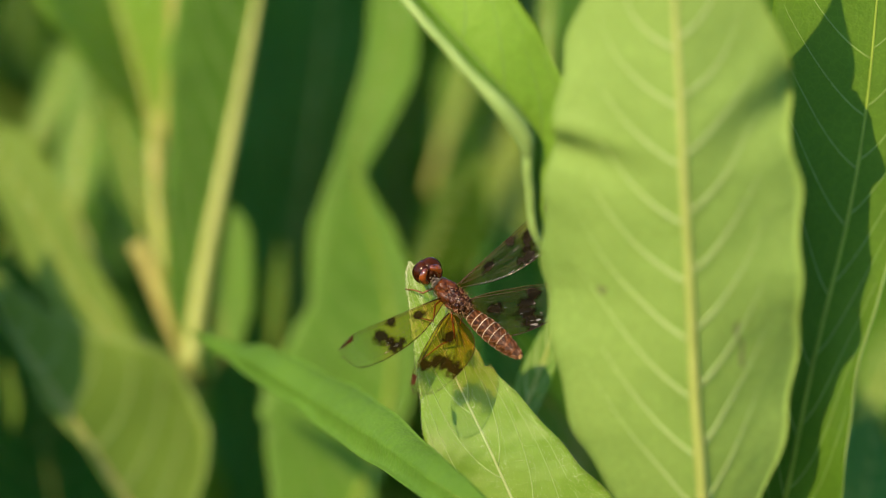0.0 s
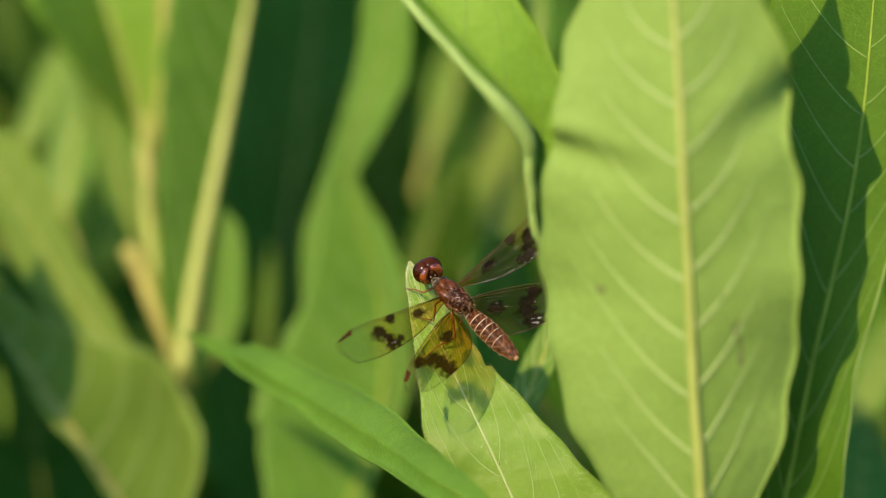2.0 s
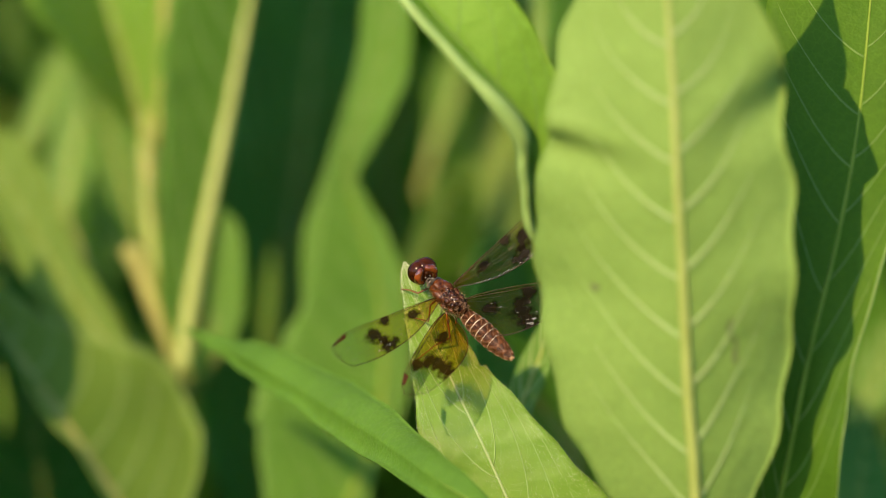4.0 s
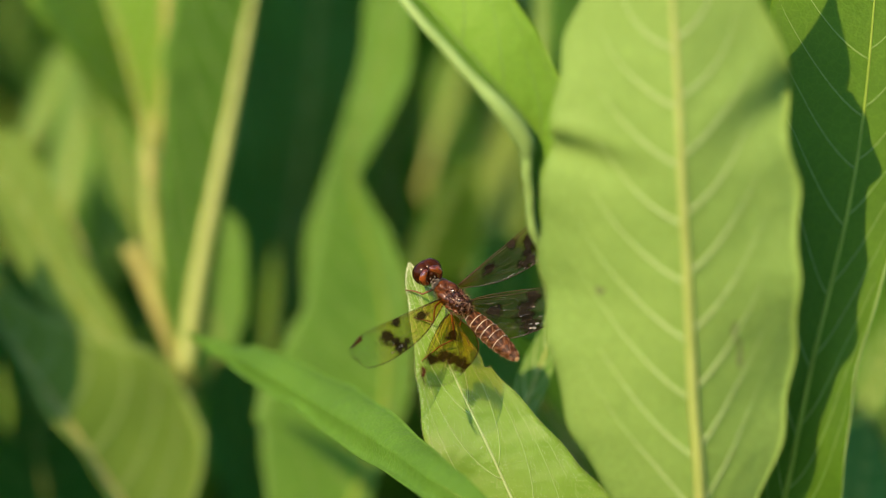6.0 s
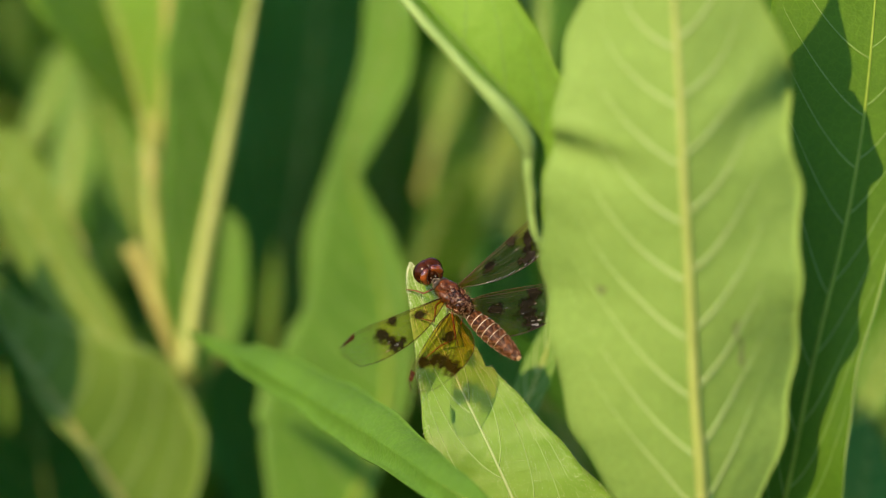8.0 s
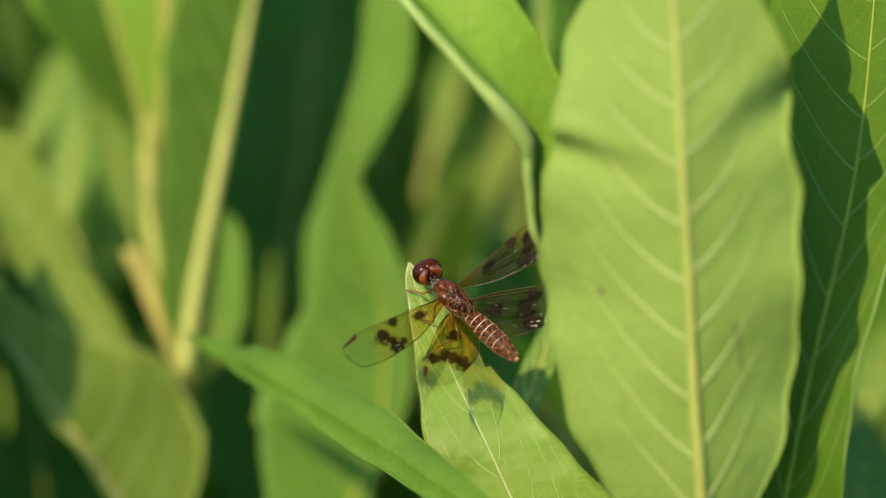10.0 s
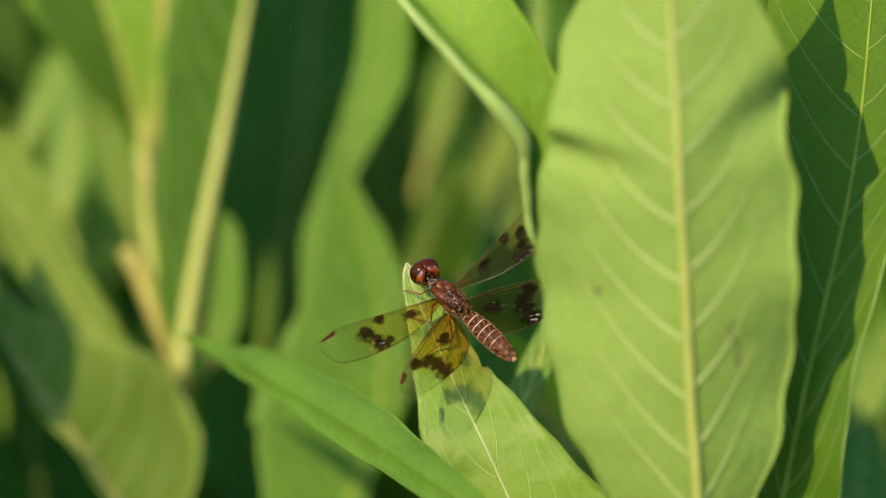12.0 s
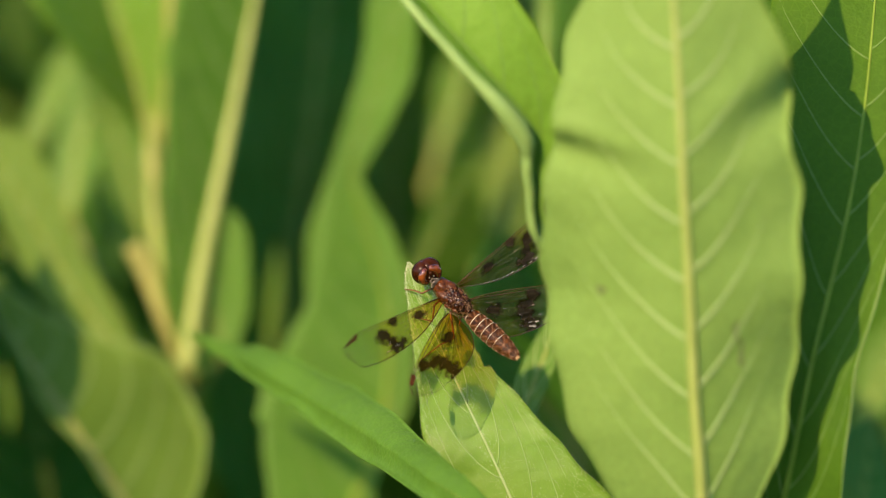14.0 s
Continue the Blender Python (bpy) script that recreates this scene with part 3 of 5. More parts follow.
blade = Blade([(-0.0482, 0.1101, 0.5962), (-0.0511, 0.1105, 0.6085), (-0.0541, 0.111, 0.6188), (-0.0562, 0.1122, 0.6259), (-0.0587, 0.1144, 0.6381), (-0.0606, 0.1163, 0.6494)],
    [0.0008, 0.0060, 0.0126, 0.0168, 0.0110, 0.0000], [0.0006, 0.0044, 0.0076, 0.0086, 0.0056, 0.0000], (0.3, -0.92, 0.26), fold=0.8)
leaf_y = leaf(plant_l, YOUNG, blade,
    "young yellow-green leaf rising from the stem joint, one half shaded", rib=0.0009, veins=8, margin=(1, 0.0009, SHEATH))
blade = Blade([(-0.0424, 0.0911, 0.5639), (-0.041, 0.0929, 0.5741), (-0.0389, 0.095, 0.5857), (-0.0361, 0.0983, 0.5991), (-0.0335, 0.1016, 0.612), (-0.0312, 0.1048, 0.624), (-0.0288, 0.1081, 0.6369), (-0.0269, 0.1107, 0.6519)],
    [0.0009, 0.0057, 0.0085, 0.0112, 0.0144, 0.0142, 0.0085, 0.0000], [0.0004, 0.0008, 0.0008, 0.0009, 0.0009, 0.0009, 0.0008, 0.0000], (0.5, -0.86, 0.05), fold=0.0)
leaf_l1 = leaf(plant_l, LEAF, blade,
    "long dull leaf with a thick pale midrib", rib=0.0019, veins=9, rib_mat=RIB_TAN, vein_r=0.0002)
blade = Blade([(-0.0362, 0.0935, 0.5665), (-0.0375, 0.095, 0.5718), (-0.0381, 0.0965, 0.5802), (-0.0383, 0.0977, 0.5867), (-0.0386, 0.0986, 0.5918)],
    [0.0019, 0.0049, 0.0055, 0.0049, 0.0000], [0.0030, 0.0058, 0.0066, 0.0060, 0.0020], (-0.29, -0.92, 0.26), fold=0.05)
leaf_l2 = leaf(plant_l, LEAF, blade,
    "small sunlit leaf behind the pale midrib", rib=0.0002, veins=6, vein_r=0.0001)
blade = Blade([(-0.0445, 0.064, 0.5365), (-0.0524, 0.0679, 0.5474), (-0.0595, 0.0717, 0.5574), (-0.0666, 0.0754, 0.567), (-0.073, 0.0809, 0.575), (-0.0789, 0.0867, 0.5848)],
    [0.0018, 0.0046, 0.0055, 0.0056, 0.0037, 0.0000], [0.0030, 0.0188, 0.0222, 0.0153, 0.0084, 0.0000], (0.86, -0.49, 0.09), fold=0.35, ripple=0.0006, waves=2)
leaf_m = leaf(plant_l, DULL, blade,
    "large leaf half in shade with a brownish midrib", rib=0.0008, veins=7, vein_r=0.0005, rib_mat=SHEATH, vein_mat=VEIN_DULL, margin=(1, 0.0004, VEIN_DULL))
blade = Blade([(-0.0489, 0.0873, 0.5631), (-0.0560, 0.0896, 0.5706), (-0.0632, 0.0923, 0.5808), (-0.0693, 0.0951, 0.5910), (-0.0740, 0.0974, 0.5985), (-0.0792, 0.1004, 0.6054)],
    [0.0009, 0.0048, 0.0054, 0.0044, 0.0032, 0.0000], [0.0009, 0.0040, 0.0047, 0.0060, 0.0060, 0.0000], (-0.1, -0.93, 0.36), fold=0.15)
leaf_m2 = leaf(plant_l, DULL, blade,
    "dull sunlit leaf with a rounded shoulder", rib=0.0004, veins=7, vein_r=0.0002)
blade = Blade([(-0.0645, 0.1081, 0.5219), (-0.0669, 0.1104, 0.5353), (-0.0695, 0.1151, 0.5502), (-0.0716, 0.1198, 0.5651), (-0.0727, 0.1243, 0.5792)],
    [0.0058, 0.0320, 0.0350, 0.0293, 0.0000], [0.0058, 0.0320, 0.0350, 0.0293, 0.0000], (0.9, -0.31, 0.31), fold=0.0)
leaf_m3 = leaf(plant_l, LEAF_SHADED, blade,
    "dark leaf low in shade", rib=0.0005, veins=7)
blade = Blade([(-0.0793, 0.1033, 0.5409), (-0.0769, 0.1045, 0.5475), (-0.0749, 0.1056, 0.5541), (-0.074, 0.1071, 0.5622)],
    [0.0010, 0.0025, 0.0029, 0.0000], [0.0010, 0.0025, 0.0029, 0.0000], (-0.2, -0.94, 0.27), fold=0.1)
leaf_m4 = leaf(plant_l, LEAF, blade,
    "small sunlit leaf low in the thicket", rib=0.0003, veins=4, vein_r=0.00015)
blade = Blade([(-0.0808, 0.2072, 0.5657), (-0.0813, 0.2094, 0.5784), (-0.0818, 0.2117, 0.5911), (-0.0808, 0.2139, 0.6037), (-0.0792, 0.2165, 0.6185)],
    [0.0021, 0.0064, 0.0075, 0.0064, 0.0000], [0.0021, 0.0064, 0.0075, 0.0064, 0.0000], (0.7, -0.68, 0.22), fold=0.1)
leaf_l6 = leaf(plant_l, LEAF, blade,
    "blurred olive leaf far behind", rib=0.0005, veins=5)
blade = Blade([(-0.0511, 0.1264, 0.5798), (-0.0533, 0.1278, 0.5875), (-0.0559, 0.1313, 0.5959), (-0.0585, 0.1348, 0.6043), (-0.0604, 0.1365, 0.614)],
    [0.0008, 0.0035, 0.0041, 0.0033, 0.0000], [0.0008, 0.0033, 0.0039, 0.0033, 0.0000], (0.36, -0.9, 0.26), fold=0.1)
leaf_l7 = leaf(plant_l, LEAF, blade,
    "dull olive leaf behind the jointed stem", rib=0.0005, veins=6)
# unseen leaf added left of the view, so that it shades leaf_m
blade = Blade([(-0.0872, 0.0348, 0.4976), (-0.0858, 0.0386, 0.5197), (-0.0856, 0.0428, 0.5435), (-0.0863, 0.0472, 0.5681), (-0.0872, 0.0512, 0.5911), (-0.0881, 0.0551, 0.6131)],
    [0.0027, 0.0098, 0.0107, 0.0112, 0.0098, 0.0000], [0.0027, 0.0098, 0.0107, 0.0112, 0.0098, 0.0000], (-0.2, -0.94, 0.27), fold=0.08)
leaf_caster = leaf(plant_l, LEAF, blade,
    "upright leaf added out of view to shade the large leaf", rib=0.0008, veins=8)
blade = Blade([(-0.0739, 0.1403, 0.5895), (-0.0694, 0.142, 0.5993), (-0.0661, 0.1455, 0.6073), (-0.0631, 0.1471, 0.6166)],
    [0.0010, 0.0026, 0.0026, 0.0000], [0.0010, 0.0026, 0.0026, 0.0000], (-0.19, -0.91, 0.36), fold=0.15)
leaf_l5 = leaf(plant_l, LEAF, blade,
    "narrow sunlit leaf behind", rib=0.0005, veins=5)
blade = Blade([(-0.0502, 0.1178, 0.5999), (-0.054, 0.1191, 0.6076), (-0.0584, 0.1216, 0.616), (-0.0624, 0.1243, 0.6254), (-0.0663, 0.1263, 0.6368)],
    [0.0010, 0.0058, 0.0087, 0.0077, 0.0000], [0.0010, 0.0058, 0.0106, 0.0087, 0.0000], (0.77, -0.61, -0.2), fold=0.0)
leaf_y2 = leaf(plant_l, LEAF, blade,
    "dark green leaf turned from the sun", rib=0.0005, veins=7)
blade = Blade([(-0.0642, 0.130, 0.5830), (-0.0638, 0.1310, 0.5875), (-0.0630, 0.1331, 0.5930), (-0.0614, 0.1361, 0.6005), (-0.0597, 0.1401, 0.6115), (-0.0577, 0.1429, 0.6271)],
    [0.0010, 0.0039, 0.0047, 0.0043, 0.0030, 0.0000], [0.0010, 0.0037, 0.0045, 0.0039, 0.0030, 0.0000], (-0.37, -0.87, 0.34), fold=0.15)
leaf_l3 = leaf(plant_l, LEAF, blade,
    "sunlit leaf leaning beside the stem", rib=0.0007, veins=8)

stem(plant_a, [(0.0469, 0.0091, 0), (0.0472, -0.0144, 0.4147), (0.0466, 0.0033, 0.538), (0.0436, 0.0041, 0.577), (0.0401, 0.006, 0.611), (0.0366, 0.0099, 0.6444), (0.0349, 0.0157, 0.6774)], 0.003, 0.0016, STEM, "stem", "")
stem(plant_b, [(0.0175, -0.0006, 0), (0.0191, -0.0238, 0.4188), (0.0181, -0.0118, 0.5333), (0.0168, -0.0119, 0.5497)], 0.003, 0.0016, STEM, "stem", "")
stem(plant_c, [(-0.0212, 0.0868, 0), (-0.0231, 0.0629, 0.381), (-0.0225, 0.0782, 0.5138), (-0.0209, 0.0776, 0.5332), (-0.0184, 0.0959, 0.5678), (-0.0175, 0.1031, 0.5858)], 0.003, 0.0016, STEM, "stem", "")
stem(plant_l, [(-0.0416, 0.0946, 0), (-0.0420, 0.0705, 0.3777), (-0.0455, 0.0926, 0.5149), (-0.0446, 0.0965, 0.5482), (-0.0421, 0.0978, 0.5616), (-0.0476, 0.1036, 0.5828), (-0.0489, 0.1101, 0.6026), (-0.0474, 0.1162, 0.6254), (-0.0464, 0.1223, 0.6604)], 0.003, 0.0003, RIB, "stem", "")
stem(plant_l, [(-0.0415, 0.0977, 0.5611), (-0.0437, 0.0985, 0.5653), (-0.047, 0.0998, 0.5728), (-0.0497, 0.101, 0.5794), (-0.0518, 0.1016, 0.5831)], 0.0014, 0.0016, SHEATH, "sheath", "pinkish papery stem sheath")
stem(plant_l, [(-0.0484, 0.1070, 0.5930), (-0.0486, 0.1075, 0.5954), (-0.0485, 0.1080, 0.5978)], 0.0012, 0.0010, SHEATH, "joint", "brownish stem joint")
stem(plant_d, [(0.0222, 0.1548, 0), (0.0211, 0.1289, 0.3522), (0.0241, 0.1499, 0.5001), (0.025, 0.153, 0.5463), (0.0252, 0.1662, 0.575)], 0.003, 0.0014, STEM, "stem", "")
stem(plant_l, [(-0.049, 0.1077, 0.5947), (-0.0496, 0.1127, 0.5943), (-0.0502, 0.1178, 0.5999)], 0.0009, 0.0008, STEM, "petiole", "")
stem(plant_d, [(0.0237, 0.1455, 0.4749), (-0.0029, 0.136, 0.5134), (-0.0295, 0.1266, 0.5578)], 0.0009, 0.0008, STEM, "petiole", "")
stem(plant_d, [(0.025, 0.1519, 0.5403), (0.012, 0.160, 0.5602), (-0.0023, 0.172, 0.5813)], 0.0009, 0.0008, STEM, "petiole", "")
stem(plant_d, [(0.0251, 0.1601, 0.5636), (0.0186, 0.1702, 0.5620), (0.0121, 0.18, 0.5684)], 0.0009, 0.0008, STEM, "petiole", "")
stem(plant_d, [(0.0244, 0.1515, 0.5321), (0.0095, 0.1482, 0.5422), (-0.0054, 0.1449, 0.5582)], 0.0009, 0.0008, STEM, "petiole", "")
stem(plant_d, [(0.0245, 0.1506, 0.5156), (0.009, 0.1349, 0.5311), (-0.0057, 0.122, 0.5600)], 0.0009, 0.0008, STEM, "petiole", "")
stem(plant_d, [(0.0245, 0.1497, 0.5106), (0.0178, 0.1291, 0.5256), (0.0112, 0.1084, 0.5466)], 0.0009, 0.0008, STEM, "petiole", "")
stem(plant_d, [(0.025, 0.155, 0.5521), (0.0208, 0.1227, 0.5704), (0.0165, 0.0904, 0.5946)], 0.0009, 0.0008, STEM, "petiole", "")
stem(plant_a, [(0.0465, 0.0028, 0.5408), (0.0425, -0.0119, 0.5466), (0.03802, -0.0336, 0.56009)], 0.0009, 0.0008, STEM, "petiole", "")
stem(plant_a, [(0.0467, 0.0031, 0.5425), (0.0468, -0.0057, 0.5443), (0.04648, -0.0225, 0.55407)], 0.0009, 0.0008, STEM, "petiole", "")
stem(plant_a, [(0.0412, 0.0065, 0.6024), (0.0291, -0.0019, 0.5979), (0.01688, -0.0153, 0.6003)], 0.0009, 0.0008, STEM, "petiole", "")
stem(plant_b, [(0.0172, -0.0108, 0.5443), (0.0146, -0.0291, 0.5518), (0.0116, -0.0454, 0.5642)], 0.0009, 0.0008, STEM, "petiole", "")
stem(plant_b, [(0.0184, -0.0105, 0.5287), (0.0142, 0.0047, 0.5429), (0.01, 0.0199, 0.5632)], 0.0009, 0.0008, STEM, "petiole", "")
stem(plant_c, [(-0.0182, 0.0962, 0.5697), (-0.0195, 0.0954, 0.5678), (-0.0207, 0.0946, 0.5719)], 0.0009, 0.0008, STEM, "petiole", "")
stem(plant_c, [(-0.0214, 0.0786, 0.5272), (-0.0212, 0.0740, 0.5240), (-0.0209, 0.0690, 0.5289)], 0.0006, 0.0008, STEM, "petiole", "")
stem(plant_c, [(-0.0225, 0.0782, 0.5138), (-0.0265, 0.1076, 0.5103), (-0.0305, 0.1369, 0.5127)], 0.0009, 0.0008, STEM, "petiole", "")
stem(plant_l, [(-0.0419, 0.0975, 0.5597), (-0.0421, 0.0943, 0.5588), (-0.0424, 0.0911, 0.5639)], 0.0009, 0.0008, STEM, "petiole", "")
stem(plant_l, [(-0.0446, 0.0965, 0.5482), (-0.0415, 0.1000, 0.5560), (-0.0362, 0.0935, 0.5665)], 0.0005, 0.0004, STEM, "petiole", "")
stem(plant_l, [(-0.0406, 0.0928, 0.5217), (-0.0426, 0.0784, 0.5261), (-0.0445, 0.064, 0.5365)], 0.0009, 0.0008, STEM, "petiole", "")
stem(plant_l, [(-0.0417, 0.0972, 0.5578), (-0.0534, 0.1136, 0.5649), (-0.0642, 0.130, 0.5830)], 0.0006, 0.0005, STEM, "petiole", "")
stem(plant_l, [(-0.0419, 0.0972, 0.5578), (-0.0455, 0.0922, 0.5585), (-0.0489, 0.0873, 0.5631)], 0.0009, 0.0008, STEM, "petiole", "")
stem(plant_l, [(-0.0406, 0.0925, 0.5198), (-0.0526, 0.1003, 0.5179), (-0.0645, 0.1081, 0.5219)], 0.0009, 0.0008, STEM, "petiole", "")
stem(plant_l, [(-0.0417, 0.0962, 0.5522), (-0.0578, 0.1182, 0.5678), (-0.0739, 0.1403, 0.5895)], 0.0009, 0.0008, STEM, "petiole", "")
stem(plant_l, [(-0.0404, 0.0828, 0.4534), (-0.0638, 0.0588, 0.4725), (-0.0872, 0.0348, 0.4976)], 0.0009, 0.0008, STEM, "petiole", "")
stem(plant_l, [(-0.0406, 0.0925, 0.5198), (-0.06, 0.0979, 0.5274), (-0.0793, 0.1033, 0.5409)], 0.0009, 0.0008, STEM, "petiole", "")
stem(plant_l, [(-0.0414, 0.0957, 0.5436), (-0.0611, 0.1514, 0.5517), (-0.0808, 0.2072, 0.5657)], 0.0009, 0.0008, STEM, "petiole", "")
stem(plant_l, [(-0.0471, 0.1033, 0.5809), (-0.0491, 0.1148, 0.5774), (-0.0511, 0.1264, 0.5798)], 0.0009, 0.0008, STEM, "petiole", "")
stem(plant_a, [(0.0469, -0.0004, 0.517), (0.0622, 0.0502, 0.5188), (0.0775, 0.1008, 0.5266)], 0.0009, 0.0008, STEM, "petiole", "")
stem(plant_a, [(0.0469, 0.0026, 0.5338), (0.0579, 0.0529, 0.5344), (0.0689, 0.1033, 0.5409)], 0.0009, 0.0008, STEM, "petiole", "")
stem(plant_a, [(0.0469, 0.0011, 0.5254), (0.0562, 0.0302, 0.5267), (0.0655, 0.0594, 0.5339)], 0.0009, 0.0008, STEM, "petiole", "")

# ---- the insect ----
CHITIN = plain("chitin_red_brown", (0.004, 0.0015, 0.0006), (0.062, 0.018, 0.004), 1500, 0.22, relief=0.8, spec=0.2, coat=0.3)
CHITIN_DARK = plain("chitin_dark", (0.006, 0.002, 0.001), (0.040, 0.013, 0.003), 1500, 0.4, relief=0.4, spec=0.1)
CHITIN_ORANGE = plain("chitin_orange_brown", (0.014, 0.004, 0.001), (0.115, 0.034, 0.006), 1200, 0.3, relief=0.9, spec=0.2, coat=0.15)
CHITIN_PALE = plain("chitin_tan", (0.22, 0.12, 0.04), (0.42, 0.27, 0.12), 1500, 0.35, relief=0.3, coat=0.3)
HINGE = plain("hinge_tan_glossy", (0.03, 0.013, 0.005), (0.40, 0.24, 0.11), 2600, 0.15, relief=0.3, coat=1.0)
ABDOMEN = plain("abdomen_brown", (0.020, 0.008, 0.002), (0.130, 0.050, 0.014), 1500, 0.38, relief=0.5, spec=0.2)
WEDGE = plain("wedge_brown", (0.012, 0.005, 0.002), (0.050, 0.018, 0.005), 2000, 0.45, spec=0.15)
MARK = plain("mark_tan", (0.060, 0.024, 0.007), (0.17, 0.080, 0.026), 2500, 0.4)
RING = plain("ring_cream", (0.52, 0.48, 0.34), (0.68, 0.64, 0.48), 900, 0.4)
EYE = plain("eye_dark_red", (0.011, 0.003, 0.001), (0.060, 0.015, 0.003), 500, 0.2, relief=0.08, spec=0.14)
EYE_BACK = plain("eye_back_orange", (0.012, 0.003, 0.001), (0.22, 0.052, 0.009), 900, 0.12, relief=0.35, coat=1.0)
FACE = plain("face_cream", (0.10, 0.075, 0.055), (0.34, 0.28, 0.20), 1200, 0.3, coat=0.4)
LEG = plain("leg_amber", (0.065, 0.028, 0.005), (0.20, 0.092, 0.016), 900, 0.35)
VEINED = plain("wing_vein_brown", (0.012, 0.006, 0.001), (0.062, 0.038, 0.005), 2600, 0.3, relief=0.9, spec=0.22)
# whitish colour paints the glints on the wings
WING_GLEAM = plain("wing_gleam_whitish", (0.16, 0.18, 0.15), (0.46, 0.48, 0.42), 3600, 0.12, relief=0.9, coat=1.0, through=0.3)
GLINT = plain("wing_margin_shining", (0.020, 0.010, 0.004), (0.07, 0.04, 0.015), 3000, 0.10, relief=0.8, coat=1.0)
STIGMA = plain("stigma_red_brown", (0.030, 0.010, 0.003), (0.080, 0.023, 0.006), 1500, 0.5, spec=0.1)
FORE_SKIN = wing_material("forewing_skin", [(0.0125, -0.0013, 0.0013, 0.0009), (0.0103, -0.0035, 0.0015, 0.0008), (0.0113, -0.0024, 0.0010, 0.0006), (0.0099, 0.0001, 0.0008, 0.0006), (0.0052, -0.0007, 0.0012, 0.0006)], 0.0162, (0.94, 0.77, 0.36))
HIND_SKIN = wing_material("hindwing_skin", [(0.0101, 0.0001, 0.0010, 0.0009), (0.0091, -0.0012, 0.0011, 0.0009), (0.0088, -0.0026, 0.0014, 0.0010), (0.0093, -0.0039, 0.0013, 0.0011), (0.0098, -0.0051, 0.0011, 0.0009), (0.0042, -0.0013, 0.0012, 0.0008)], 0.0115, (0.92, 0.68, 0.24))
MM = 0.001


def mm(p):
    return Vector(p) * MM


def ball(bm, centre, radii, turn=None, u=20, v=12):
    m = Matrix.Translation(centre) @ (turn.to_4x4() if turn else Matrix()) @ Matrix.Diagonal((*radii, 1))
    bmesh.ops.create_uvsphere(bm, u_segments=u, v_segments=v, radius=1.0, matrix=m)


def axes(forward, up):
    """Turn whose y runs forward and whose z runs near up."""
    y = Vector(forward).normalized()
    x = y.cross(Vector(up)).normalized()
    return Matrix((x, y, x.cross(y))).transposed()


def aim(base, to, lead):
    """Pose of a wing at base: its x runs to the given side, its y to the leading edge."""
    x = Vector(to).normalized()
    y = Vector(lead)
    y = (y - x * y.dot(x)).normalized()
    m = Matrix((x, y, x.cross(y))).transposed().to_4x4()
    return Matrix.Translation(mm(base)) @ m


insect = thing("dragonfly", (0.00133, -0.00466, 0.59372), "small red-brown dragonfly with amber blotched wings, perched on a leaf", "dragonfly")
insect.rotation_euler = (radians(80), 0, 0)
AHEAD = Vector((-0.66, 0.56, -0.45)).normalized()
DORSAL = Vector((-0.22, 0.24, 1.0)).normalized()

# thorax: the humped hind part, the smooth fore part, the pitted saddle between the wings
turn = axes(AHEAD, DORSAL)
MID = mm((0.5, -0.42, 0))
bm = bmesh.new()
ball(bm, MID, (1.74 * MM, 3.4 * MM, 2.05 * MM), turn, 64, 44)
for v in bm.verts:
    d = (v.co - MID).normalized()
    q = turn.transposed() @ (v.co - MID)
    saddle = max(0.0, d.z) * (1 if q.y < 1.6 * MM else 0.4)
    crest = noise.noise(v.co * 1500)
    v.co += d * (0.00012 * noise.noise(v.co * 700) + saddle * (0.00024 * (0.5 - abs(crest) * 1.9) + 0.00012 * noise.noise(v.co * 3800)))
thorax = part("thorax", bm, CHITIN, insect, "glossy mottled red-brown thorax")
bm = bmesh.new()
ball(bm, mm((-1.30, 1.36, -0.25)), (1.36 * MM, 1.75 * MM, 1.5 * MM), turn, 36, 24)
ball(bm, mm((-1.02, 0.15, 0.75)), (0.92 * MM, 1.5 * MM, 0.9 * MM), turn, 28, 18)
ball(bm, mm((-0.08, 1.32, 0.45)), (0.88 * MM, 1.4 * MM, 1.0 * MM), turn, 28, 18)
for v in bm.verts:
    v.co += v.co.normalized() * (0.00014 * noise.noise(v.co * 900) + 0.00010 * noise.noise(v.co * 2600))
part("shoulder", bm, CHITIN_ORANGE, thorax, "smooth orange-brown shoulder plates")
bm = bmesh.new()
ball(bm, mm((-2.45, 2.50, 0.25)), (0.95 * MM, 0.55 * MM, 0.85 * MM), turn, 20, 12)
ball(bm, mm((-2.20, 2.15, 0.45)), (1.15 * MM, 0.35 * MM, 0.95 * MM), turn, 20, 12)
part("collar", bm, FACE, thorax, "narrow greyish collar behind the head")


def over(a, p, r=1.0):
    """A point of the thorax: a across its back from side to side, p from tail to head."""
    w = math.sqrt(max(0.0, 1 - p * p * 0.92))
    return MID + turn @ Vector((1.74 * math.sin(a) * w, 3.4 * p, 2.05 * math.cos(a) * w)) * MM * r


rnd = random.Random(5)
